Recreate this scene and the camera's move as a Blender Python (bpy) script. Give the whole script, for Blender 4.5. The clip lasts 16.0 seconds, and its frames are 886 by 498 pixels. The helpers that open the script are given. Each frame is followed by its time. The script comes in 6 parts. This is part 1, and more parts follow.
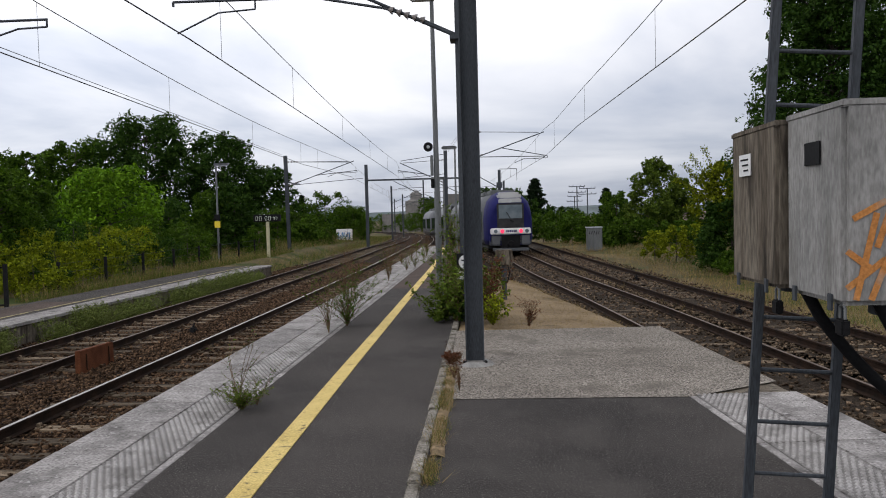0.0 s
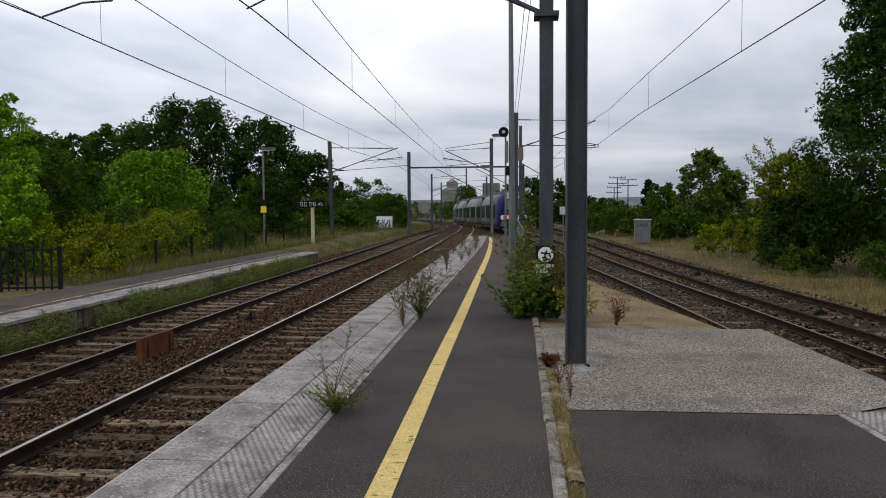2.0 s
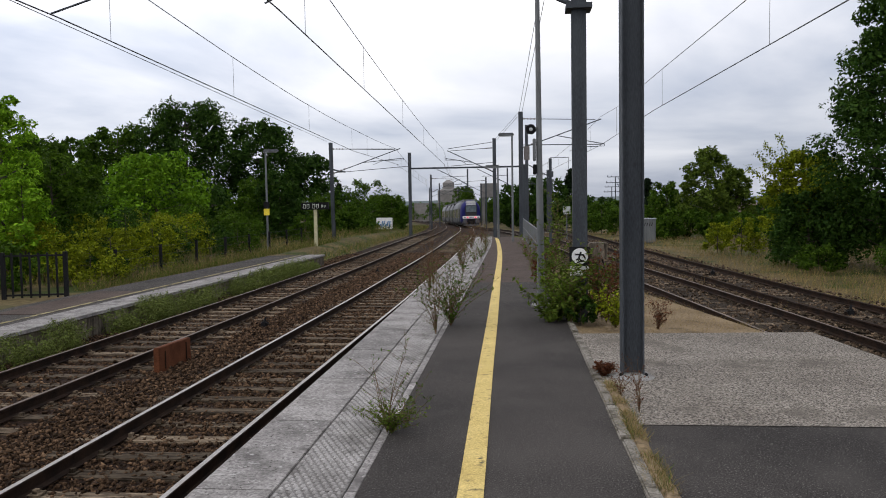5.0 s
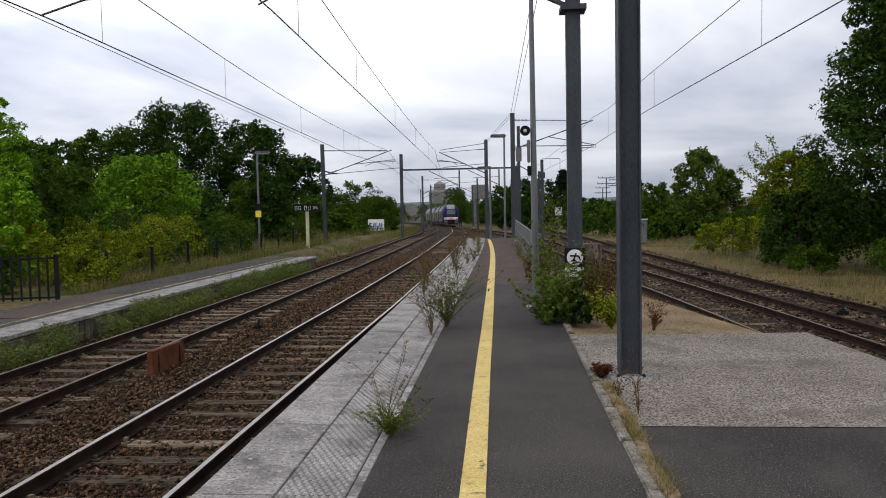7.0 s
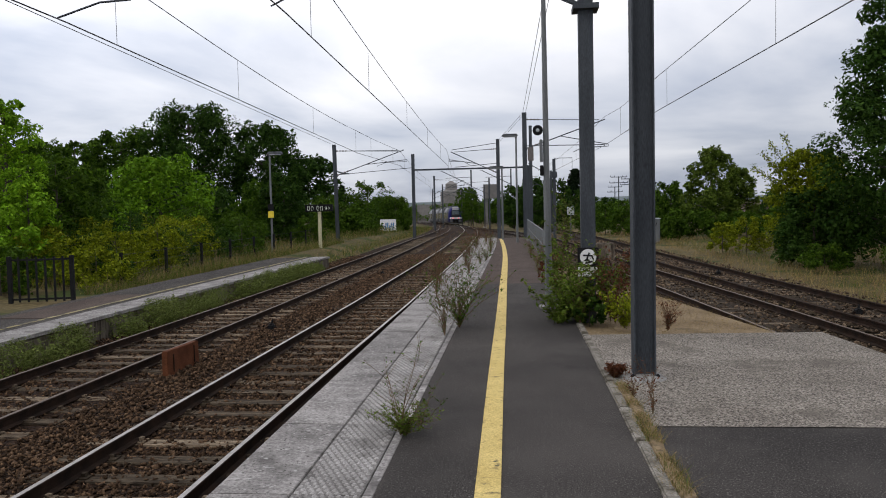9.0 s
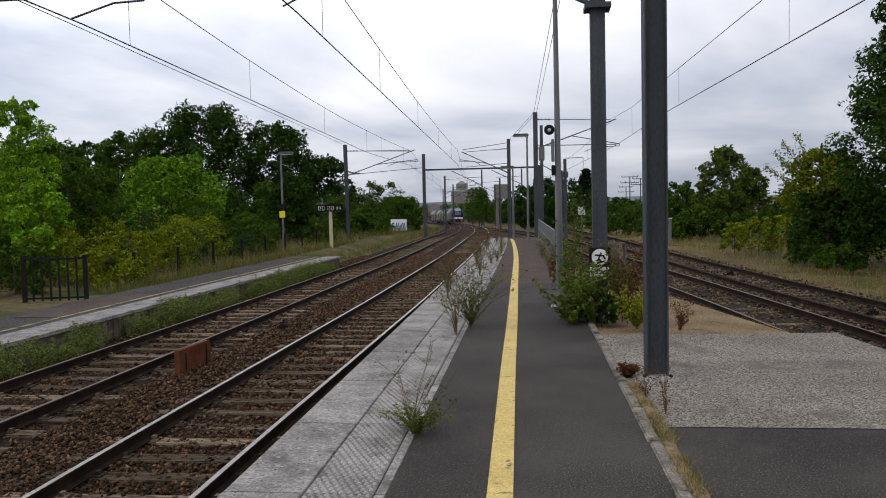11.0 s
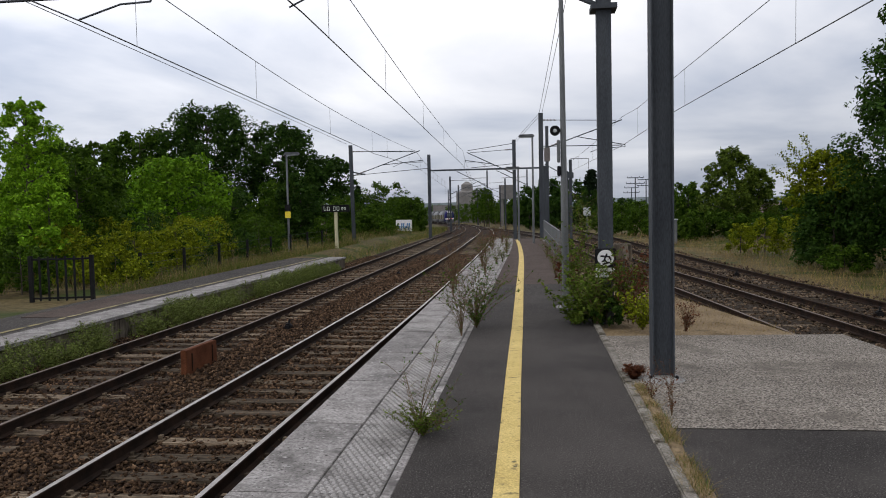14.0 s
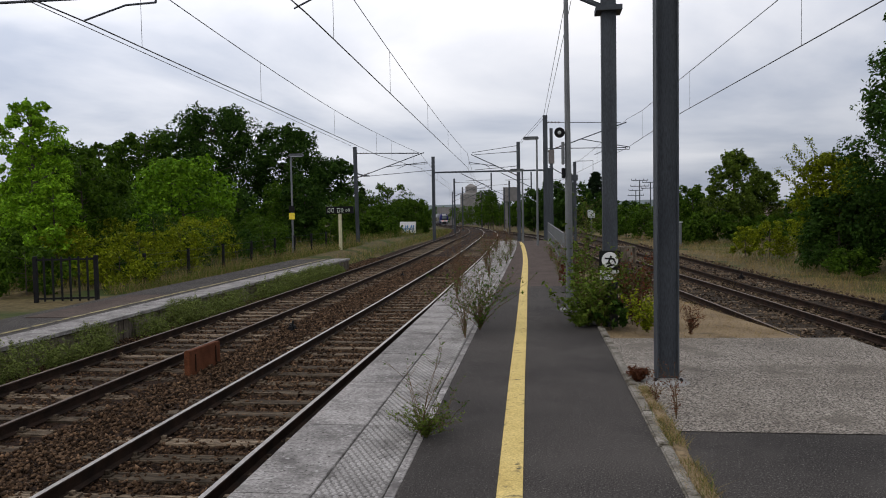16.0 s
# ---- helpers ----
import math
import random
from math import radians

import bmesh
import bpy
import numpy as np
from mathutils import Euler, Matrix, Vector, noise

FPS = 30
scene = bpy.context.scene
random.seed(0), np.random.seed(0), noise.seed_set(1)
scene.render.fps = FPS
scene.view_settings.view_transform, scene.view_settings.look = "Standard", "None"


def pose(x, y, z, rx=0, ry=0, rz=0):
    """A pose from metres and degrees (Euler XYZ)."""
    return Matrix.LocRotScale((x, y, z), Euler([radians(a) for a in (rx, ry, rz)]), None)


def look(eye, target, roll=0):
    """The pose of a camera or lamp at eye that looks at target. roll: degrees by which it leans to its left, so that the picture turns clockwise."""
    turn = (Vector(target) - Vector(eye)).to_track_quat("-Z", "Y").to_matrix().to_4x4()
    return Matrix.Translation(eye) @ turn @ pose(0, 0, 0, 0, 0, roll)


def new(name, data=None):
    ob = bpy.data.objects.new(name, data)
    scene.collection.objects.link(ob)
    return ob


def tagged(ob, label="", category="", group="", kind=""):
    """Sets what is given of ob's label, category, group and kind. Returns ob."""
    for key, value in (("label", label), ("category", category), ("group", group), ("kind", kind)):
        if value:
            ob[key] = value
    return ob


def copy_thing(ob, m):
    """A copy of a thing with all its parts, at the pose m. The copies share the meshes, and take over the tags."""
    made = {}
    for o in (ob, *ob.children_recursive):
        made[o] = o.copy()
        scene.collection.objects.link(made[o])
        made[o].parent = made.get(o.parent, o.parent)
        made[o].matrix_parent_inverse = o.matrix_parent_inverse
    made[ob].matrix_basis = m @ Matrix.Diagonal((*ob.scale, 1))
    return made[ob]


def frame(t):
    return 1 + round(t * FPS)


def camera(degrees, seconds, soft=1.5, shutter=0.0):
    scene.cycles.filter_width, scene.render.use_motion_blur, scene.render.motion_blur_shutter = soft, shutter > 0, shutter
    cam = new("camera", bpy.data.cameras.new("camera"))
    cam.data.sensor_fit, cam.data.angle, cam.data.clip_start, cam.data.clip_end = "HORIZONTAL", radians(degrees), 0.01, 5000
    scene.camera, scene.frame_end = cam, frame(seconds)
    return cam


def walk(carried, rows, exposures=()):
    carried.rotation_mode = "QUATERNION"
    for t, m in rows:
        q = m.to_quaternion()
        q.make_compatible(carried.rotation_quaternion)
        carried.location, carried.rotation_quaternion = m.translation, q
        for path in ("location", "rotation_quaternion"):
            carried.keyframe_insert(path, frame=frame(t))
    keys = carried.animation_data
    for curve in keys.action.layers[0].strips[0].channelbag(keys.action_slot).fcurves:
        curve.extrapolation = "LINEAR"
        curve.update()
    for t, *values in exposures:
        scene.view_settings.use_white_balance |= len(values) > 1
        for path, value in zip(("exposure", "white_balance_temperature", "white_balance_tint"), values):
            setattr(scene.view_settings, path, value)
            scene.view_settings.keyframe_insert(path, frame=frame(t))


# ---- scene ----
cam = camera(60.0, 16.0, soft=1.0)
# seconds, eye, (yaw to the left, pitch, roll)
PATH = [
    (0, (3.529, -1.156, 1.849), (3.20, -2.55, -1.41)),
    (0.5, (3.280, -0.927, 1.837), (4.97, -3.02, -0.79)),
    (1, (3.028, -0.818, 1.863), (5.25, -3.42, -0.79)),
    (1.5, (2.863, -0.647, 1.841), (5.27, -3.43, -0.69)),
    (2, (2.738, -0.453, 1.857), (5.69, -3.35, -0.34)),
    (2.5, (2.547, -0.339, 1.857), (5.95, -3.30, 0.10)),
    (3, (2.339, -0.293, 1.872), (5.92, -3.17, -0.87)),
    (3.5, (2.224, -0.186, 1.859), (5.88, -3.51, -0.99)),
    (4, (2.190, -0.056, 1.859), (5.81, -3.45, -0.96)),
    (6.5, (2.082, 0.020, 1.866), (4.69, -3.18, -0.95)),
    (7, (2.077, 0.023, 1.866), (4.69, -3.20, -1.05)),
    (7.5, (2.072, 0.011, 1.870), (4.79, -3.20, -1.22)),
    (8, (2.074, 0.028, 1.865), (5.30, -3.21, -1.28)),
    (8.5, (2.070, 0.020, 1.868), (5.47, -3.21, -1.28)),
    (9, (2.061, 0.014, 1.870), (5.57, -3.20, -1.25)),
    (11.5, (2.046, 0.016, 1.865), (6.50, -3.18, -1.26)),
    (12, (2.043, 0.015, 1.866), (6.58, -3.18, -1.28)),
    (12.5, (2.039, 0.000, 1.873), (6.63, -3.19, -1.27)),
    (13, (2.041, 0.016, 1.866), (6.69, -3.17, -1.26)),
    (13.5, (2.038, 0.023, 1.863), (6.69, -3.14, -1.21)),
    (14, (2.039, 0.006, 1.868), (6.73, -3.13, -1.17)),
    (14.5, (2.038, 0.014, 1.866), (6.74, -3.07, -1.11)),
    (15, (2.039, 0.011, 1.867), (6.84, -3.01, -1.11)),
    (15.5, (2.036, 0.004, 1.870), (6.95, -2.98, -1.06)),
    (16, (2.037, 0.024, 1.860), (7.02, -2.97, -0.98)),
]


def aimed(eye, yaw, pitch, roll):
    y, p = radians(yaw), radians(pitch)
    ahead = Vector((-math.sin(y) * math.cos(p), math.cos(y) * math.cos(p), math.sin(p)))
    return look(eye, Vector(eye) + ahead * 10, roll)


# seconds, stops: the film's own exposure drifts a little
STOPS = [(0, 0.03), (1, 0.0), (2, -0.11), (3, -0.13), (4, -0.03), (6.5, 0.10), (8, 0.0), (12, -0.02), (14, -0.05), (16, -0.13)]
walk(cam, [(t, aimed(eye, *turn)) for t, eye, turn in PATH], STOPS)

# ---- light: overcast sky with a faint sun ----
world = bpy.data.worlds.new("world")
scene.world = world
world.use_nodes = True
wn, wl = world.node_tree.nodes, world.node_tree.links
wn.clear()
out = wn.new("ShaderNodeOutputWorld")
back = wn.new("ShaderNodeBackground")
sky = wn.new("ShaderNodeTexSky")
sky.sky_type, sky.sun_disc = "NISHITA", False
sky.sun_elevation, sky.sun_rotation = radians(50), radians(-60)
gain = wn.new("ShaderNodeVectorMath")
gain.operation = "SCALE"
gain.inputs["Scale"].default_value = 0.10
wl.new(sky.outputs[0], gain.inputs[0])
tc = wn.new("ShaderNodeTexCoord")
sep = wn.new("ShaderNodeSeparateXYZ")
wl.new(tc.outputs["Generated"], sep.inputs[0])


def wmath(op, a, b):
    n = wn.new("ShaderNodeMath")
    n.operation = op
    for i, v in enumerate((a, b)):
        if isinstance(v, (int, float)):
            n.inputs[i].default_value = v
        else:
            wl.new(v, n.inputs[i])
    return n.outputs[0]


high = wmath("ADD", wmath("MAXIMUM", sep.outputs[2], 0.0), 0.16)
flat = wn.new("ShaderNodeCombineXYZ")
wl.new(wmath("DIVIDE", sep.outputs[0], high), flat.inputs[0])
wl.new(wmath("DIVIDE", sep.outputs[1], high), flat.inputs[1])
clouds = wn.new("ShaderNodeTexNoise")
clouds.inputs["Scale"].default_value, clouds.inputs["Detail"].default_value = 0.62, 7.0
clouds.inputs["Roughness"].default_value, clouds.inputs["Distortion"].default_value = 0.5, 0.4
wl.new(flat.outputs[0], clouds.inputs["Vector"])
thin = wn.new("ShaderNodeValToRGB")
thin.color_ramp.elements[0].position, thin.color_ramp.elements[1].position = 0.36, 0.60
thin.color_ramp.elements[0].color, thin.color_ramp.elements[1].color = (0.51, 0.55, 0.65, 1), (1.0, 0.985, 1.0, 1)
wl.new(clouds.outputs[0], thin.inputs[0])
bright = wn.new("ShaderNodeValToRGB")
bright.color_ramp.elements[0].position, bright.color_ramp.elements[1].position = 0.0, 0.26
bright.color_ramp.elements[0].color, bright.color_ramp.elements[1].color = (0.60, 0.64, 0.72, 1), (1.42, 1.41, 1.40, 1)
wl.new(sep.outputs[2], bright.inputs[0])
veil = wn.new("ShaderNodeMix")
veil.data_type, veil.blend_type = "RGBA", "MULTIPLY"
veil.inputs[0].default_value = 1.0
wl.new(thin.outputs[0], veil.inputs[6])
wl.new(bright.outputs[0], veil.inputs[7])
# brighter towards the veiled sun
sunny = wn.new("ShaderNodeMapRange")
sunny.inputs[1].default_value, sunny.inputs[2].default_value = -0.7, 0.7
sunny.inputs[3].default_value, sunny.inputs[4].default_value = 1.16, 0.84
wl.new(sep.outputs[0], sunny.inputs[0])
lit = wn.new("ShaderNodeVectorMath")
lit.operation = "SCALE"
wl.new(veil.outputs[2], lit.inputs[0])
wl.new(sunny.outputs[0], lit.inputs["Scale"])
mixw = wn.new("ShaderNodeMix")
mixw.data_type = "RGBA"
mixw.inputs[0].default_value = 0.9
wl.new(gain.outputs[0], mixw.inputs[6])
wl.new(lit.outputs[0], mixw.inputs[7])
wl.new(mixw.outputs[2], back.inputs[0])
back.inputs[1].default_value = 1.0
wl.new(back.outputs[0], out.inputs[0])

sun = new("sun", bpy.data.lights.new("sun", "SUN"))
sun.data.energy, sun.data.angle, sun.data.color = 0.6, radians(25), (1, 0.96, 0.9)
sun.matrix_world = look((-30, -30, 60), (0, 0, 0))


# ---- materials ----
def mat(name, a, b, scale=3.0, rough=0.8, metal=0.0, bump=0.3, fine=80.0, depth=0.004, grain=0.25, rand=0.0, stretch=(1, 1, 1), island=False, stain=None):
    """Two colours mixed by broad noise, brightness varied by fine noise, relief by the same fine noise."""
    m = bpy.data.materials.new(name)
    m.use_nodes = True
    n, l = m.node_tree.nodes, m.node_tree.links
    p = n["Principled BSDF"]
    p.inputs["Metallic"].default_value = metal
    p.inputs["Specular IOR Level"].default_value = 0.5 if rough < 0.62 else 0.10
    co = n.new("ShaderNodeTexCoord")
    mp = n.new("ShaderNodeMapping")
    mp.inputs["Scale"].default_value = stretch
    l.new(co.outputs["Object"], mp.inputs[0])
    vec = mp.outputs[0]
    if rand:
        info = n.new("ShaderNodeNewGeometry" if island else "ShaderNodeObjectInfo")
        shift = n.new("ShaderNodeVectorMath")
        l.new(mp.outputs[0], shift.inputs[0])
        sc = n.new("ShaderNodeMath")
        sc.operation = "MULTIPLY"
        rnd = info.outputs["Random Per Island" if island else "Random"]
        l.new(rnd, sc.inputs[0])
        sc.inputs[1].default_value = 37.0
        l.new(sc.outputs[0], shift.inputs[1])
        vec = shift.outputs[0]
    big = n.new("ShaderNodeTexNoise")
    big.inputs["Scale"].default_value, big.inputs["Detail"].default_value = scale, 5.0
    l.new(vec, big.inputs["Vector"])
    ramp = n.new("ShaderNodeValToRGB")
    ramp.color_ramp.elements[0].position, ramp.color_ramp.elements[1].position = 0.35, 0.65
    ramp.color_ramp.elements[0].color, ramp.color_ramp.elements[1].color = (*a, 1), (*b, 1)
    l.new(big.outputs[0], ramp.inputs[0])
    small = n.new("ShaderNodeTexNoise")
    small.inputs["Scale"].default_value, small.inputs["Detail"].default_value = fine, 3.0
    l.new(vec, small.inputs["Vector"])
    span = n.new("ShaderNodeMapRange")
    span.inputs[1].default_value, span.inputs[2].default_value = 0.3, 0.7
    span.inputs[3].default_value, span.inputs[4].default_value = 1 - grain, 1 + grain
    l.new(small.outputs[0], span.inputs[0])
    factor = span.outputs[0]
    if rand:
        vary = n.new("ShaderNodeMapRange")
        vary.inputs[3].default_value, vary.inputs[4].default_value = 1 - rand, 1 + rand
        l.new(rnd, vary.inputs[0])
        mul = n.new("ShaderNodeMath")
        mul.operation = "MULTIPLY"
        l.new(vary.outputs[0], mul.inputs[0])
        l.new(factor, mul.inputs[1])
        factor = mul.outputs[0]
    tint = n.new("ShaderNodeVectorMath")
    tint.operation = "SCALE"
    l.new(ramp.outputs[0], tint.inputs[0])
    l.new(factor, tint.inputs["Scale"])
    colour = tint.outputs[0]
    for col, sscale, lo, hi in ([stain] if isinstance(stain, tuple) else stain or []):
        st = n.new("ShaderNodeTexNoise")
        st.inputs["Scale"].default_value, st.inputs["Detail"].default_value = sscale, 6.0
        l.new(vec, st.inputs["Vector"])
        sr = n.new("ShaderNodeMapRange")
        sr.inputs[1].default_value, sr.inputs[2].default_value = lo, hi
        l.new(st.outputs[0], sr.inputs[0])
        mx = n.new("ShaderNodeMix")
        mx.data_type = "RGBA"
        mx.inputs[7].default_value = (*col, 1)
        l.new(sr.outputs[0], mx.inputs[0])
        l.new(colour, mx.inputs[6])
        colour = mx.outputs[2]
    l.new(colour, p.inputs["Base Color"])
    rr = n.new("ShaderNodeMapRange")
    rr.inputs[3].default_value, rr.inputs[4].default_value = max(0.02, rough - 0.1), min(1, rough + 0.1)
    l.new(big.outputs[0], rr.inputs[0])
    l.new(rr.outputs[0], p.inputs["Roughness"])
    if bump:
        bp = n.new("ShaderNodeBump")
        bp.inputs["Strength"].default_value, bp.inputs["Distance"].default_value = bump, depth
        l.new(small.outputs[0], bp.inputs["Height"])
        l.new(bp.outputs[0], p.inputs["Normal"])
    return m


def leaf_mat(name, a, b):
    """Leaves: dull surface, part of the light passes through."""
    m = mat(name, a, b, scale=0.35, rough=0.65, bump=0, fine=2.0, grain=0.3, rand=0.4, island=True)
    n, l = m.node_tree.nodes, m.node_tree.links
    p = n["Principled BSDF"]
    p.inputs["Specular IOR Level"].default_value = 0.06
    tr = n.new("ShaderNodeBsdfTranslucent")
    warm = n.new("ShaderNodeVectorMath")
    warm.operation = "MULTIPLY"
    warm.inputs[1].default_value = (1.15, 1.3, 0.6)
    l.new(p.inputs["Base Color"].links[0].from_socket, warm.inputs[0])
    l.new(warm.outputs[0], tr.inputs[0])
    mx = n.new("ShaderNodeMixShader")
    mx.inputs[0].default_value = 0.28
    l.new(p.outputs[0], mx.inputs[1])
    l.new(tr.outputs[0], mx.inputs[2])
    l.new(mx.outputs[0], n["Material Output"].inputs[0])
    return m


def glow(name, col, power):
    m = mat(name, col, col, rough=0.4, bump=0)
    p = m.node_tree.nodes["Principled BSDF"]
    p.inputs["Emission Color"].default_value = (*col, 1)
    p.inputs["Emission Strength"].default_value = power
    return m


ASPHALT = mat("asphalt", (0.0302, 0.0273, 0.0258), (0.0565, 0.0508, 0.0472), 0.55, 0.92, fine=95, bump=0.6, depth=0.006, grain=0.85, stain=[((0.19, 0.178, 0.166), 75.0, 0.58, 0.68), ((0.018, 0.0165, 0.016), 60.0, 0.62, 0.70), ((0.072, 0.066, 0.061), 1.3, 0.50, 0.90)])
ASPHALT_RED = mat("reddish_asphalt", (0.058, 0.043, 0.037), (0.085, 0.066, 0.057), 1.5, 0.92, fine=90, bump=0.6, grain=0.6)
ROUGHCAST = mat("exposed_aggregate_concrete", (0.172, 0.152, 0.131), (0.245, 0.220, 0.191), 0.8, 0.92, fine=60, bump=1.0, depth=0.016, grain=0.9, stain=[((0.056, 0.048, 0.040), 42.0, 0.53, 0.63), ((0.37, 0.34, 0.30), 50.0, 0.58, 0.68), ((0.112, 0.098, 0.083), 1.4, 0.54, 0.75)])
SLAB = mat("platform_slab_concrete", (0.19, 0.178, 0.172), (0.30, 0.284, 0.275), 1.8, 0.8, fine=45, bump=0.7, grain=0.40, rand=0.16, stain=[((0.095, 0.088, 0.085), 3.4, 0.48, 0.74), ((0.38, 0.365, 0.355), 22.0, 0.60, 0.70), ((0.06, 0.055, 0.05), 30.0, 0.62, 0.70)])
# tactile strip: darker than the slab between the studs, paler on them
STUD_BED = mat("darker_concrete_between_studs", (0.145, 0.137, 0.131), (0.22, 0.209, 0.202), 2.5, 0.85, fine=60, bump=0.5, grain=0.4, stain=((0.075, 0.07, 0.066), 4.0, 0.50, 0.72))
STUD = mat("pale_concrete_stud", (0.27, 0.258, 0.25), (0.38, 0.366, 0.357), 2.5, 0.75, fine=60, bump=0.3, grain=0.25, stain=((0.14, 0.132, 0.126), 4.0, 0.50, 0.72))
KERB = mat("kerb_concrete", (0.15, 0.136, 0.115), (0.24, 0.222, 0.195), 5, 0.88, fine=60, bump=0.6, grain=0.45, rand=0.18, stain=((0.065, 0.056, 0.040), 6.0, 0.5, 0.65))
YELLOW = mat("worn_yellow_paint", (0.50, 0.375, 0.13), (0.60, 0.465, 0.18), 2.2, 0.75, fine=70, bump=0.4, grain=0.25, stain=((0.12, 0.10, 0.06), 13.0, 0.59, 0.72))
RAILTOP = mat("polished_rail_steel", (0.30, 0.275, 0.255), (0.42, 0.39, 0.37), 4, 0.42, metal=0.75, bump=0.05)
RAILTOP_B = mat("dull_brown_rail_steel", (0.085, 0.060, 0.045), (0.135, 0.100, 0.080), 4, 0.6, metal=0.4, bump=0.05)
SAND = mat("sandy_verge_soil", (0.16, 0.115, 0.066), (0.235, 0.175, 0.108), 0.9, 0.95, fine=25, grain=0.4, bump=0.6, depth=0.02, stain=((0.075, 0.058, 0.034), 1.2, 0.55, 0.72))
FADED = mat("faded_cream_paint", (0.24, 0.20, 0.10), (0.31, 0.27, 0.15), 3, 0.85, fine=40, grain=0.4, stain=((0.08, 0.075, 0.065), 4.0, 0.5, 0.62))
RAILSIDE = mat("rusty_rail_steel", (0.013, 0.0085, 0.0065), (0.032, 0.019, 0.013), 5, 0.85, fine=60, grain=0.3)
TIMBER = mat("weathered_timber_sleeper", (0.050, 0.036, 0.024), (0.165, 0.128, 0.090), 5, 0.92, fine=30, grain=0.7, rand=0.55, stretch=(0.3, 3, 1), stain=((0.02, 0.014, 0.010), 14.0, 0.56, 0.66))
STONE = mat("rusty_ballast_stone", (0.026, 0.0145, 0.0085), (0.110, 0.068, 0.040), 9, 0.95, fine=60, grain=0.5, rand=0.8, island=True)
# bed far darker than its stones: shade of the gaps is in its colour
BALLAST_SHADE = mat("gap_shaded_ballast_bed", (0.012, 0.0065, 0.004), (0.032, 0.018, 0.011), 14, 0.95, fine=36, grain=0.8, bump=1.0, depth=0.03)
STONE_G = mat("grey_ballast_stone", (0.038, 0.025, 0.016), (0.140, 0.101, 0.069), 9, 0.95, fine=60, grain=0.5, rand=0.85, island=True)
# grey bed, again with the shade between stones painted in
BALLAST_G_SHADE = mat("gap_shaded_grey_ballast_bed", (0.018, 0.013, 0.009), (0.045, 0.034, 0.024), 14, 0.95, fine=36, grain=0.8, bump=1.0, depth=0.03)
SOIL = mat("dry_grassy_soil", (0.072, 0.058, 0.026), (0.135, 0.102, 0.050), 0.25, 0.95, fine=6, grain=0.4, bump=0.8, depth=0.05, stain=((0.035, 0.048, 0.012), 0.4, 0.48, 0.62))
GALV = mat("dark_galvanised_steel", (0.046, 0.052, 0.060), (0.070, 0.077, 0.087), 1.4, 0.65, metal=0.1, bump=0.15, fine=30, grain=0.25, stretch=(4, 4, 0.6))
GALV_L = mat("light_galvanised_steel", (0.10, 0.107, 0.112), (0.16, 0.168, 0.172), 1.8, 0.6, metal=0.2, bump=0.1, fine=50, grain=0.15, stretch=(4, 4, 0.6))
BLACK = mat("black_paint", (0.008, 0.008, 0.009), (0.014, 0.014, 0.015), 4, 0.65, bump=0.1)
WHITE = mat("white_enamel", (0.66, 0.66, 0.66), (0.78, 0.78, 0.78), 4, 0.45, bump=0.05, grain=0.08)
CONC = mat("weathered_concrete", (0.21, 0.207, 0.20), (0.29, 0.283, 0.273), 4.0, 0.88, fine=55, grain=0.25, bump=0.5, stretch=(1.6, 1.6, 0.45), stain=((0.12, 0.112, 0.10), 4.5, 0.57, 0.75))
CONC_B = mat("brown_stained_concrete", (0.095, 0.078, 0.060), (0.17, 0.147, 0.118), 3.0, 0.88, fine=32, grain=0.45, bump=0.7, stain=((0.03, 0.025, 0.02), 5.0, 0.52, 0.70), stretch=(2.4, 2.4, 0.35))
RUST = mat("rusted_sheet", (0.075, 0.025, 0.011), (0.125, 0.046, 0.022), 5, 0.85, fine=60, grain=0.35)
BARK = mat("bark", (0.05, 0.042, 0.034), (0.10, 0.085, 0.07), 4, 0.95, fine=30, grain=0.4, bump=0.8, depth=0.02)
STEM = mat("dry_stem", (0.085, 0.055, 0.032), (0.14, 0.095, 0.055), 6, 0.9, bump=0, rand=0.3, island=True)
WIRE = mat("copper_wire_dark", (0.03, 0.03, 0.032), (0.05, 0.05, 0.052), 4, 0.6, bump=0)
STRAW = mat("dry_straw_grass", (0.17, 0.122, 0.048), (0.29, 0.215, 0.095), 0.9, 0.85, bump=0, rand=0.35, island=True)
GRASS = mat("green_grass", (0.045, 0.078, 0.010), (0.105, 0.128, 0.024), 0.6, 0.8, bump=0, rand=0.4, island=True)
SEDUM = mat("grey_green_trackside_plant", (0.065, 0.092, 0.018), (0.165, 0.195, 0.050), 1.5, 0.8, bump=0, rand=0.5, island=True)
LEAF_D = leaf_mat("dark_leaves", (0.013, 0.036, 0.0055), (0.044, 0.084, 0.013))
LEAF_M = leaf_mat("mid_leaves", (0.023, 0.054, 0.0045), (0.066, 0.115, 0.010))
LEAF_L = leaf_mat("light_leaves", (0.055, 0.130, 0.006), (0.150, 0.265, 0.016))
LEAF_A = leaf_mat("bright_ash_leaves", (0.090, 0.200, 0.010), (0.22, 0.37, 0.022))
LEAF_Y = leaf_mat("yellow_green_leaves", (0.078, 0.105, 0.005), (0.225, 0.250, 0.013))
LEAF_O = leaf_mat("olive_shrub_leaves", (0.036, 0.064, 0.008), (0.115, 0.160, 0.022))
LEAF_C = leaf_mat("conifer_needles", (0.005, 0.012, 0.005), (0.013, 0.024, 0.009))
LEAF_R = leaf_mat("reddish_leaves", (0.07, 0.022, 0.013), (0.11, 0.042, 0.022))
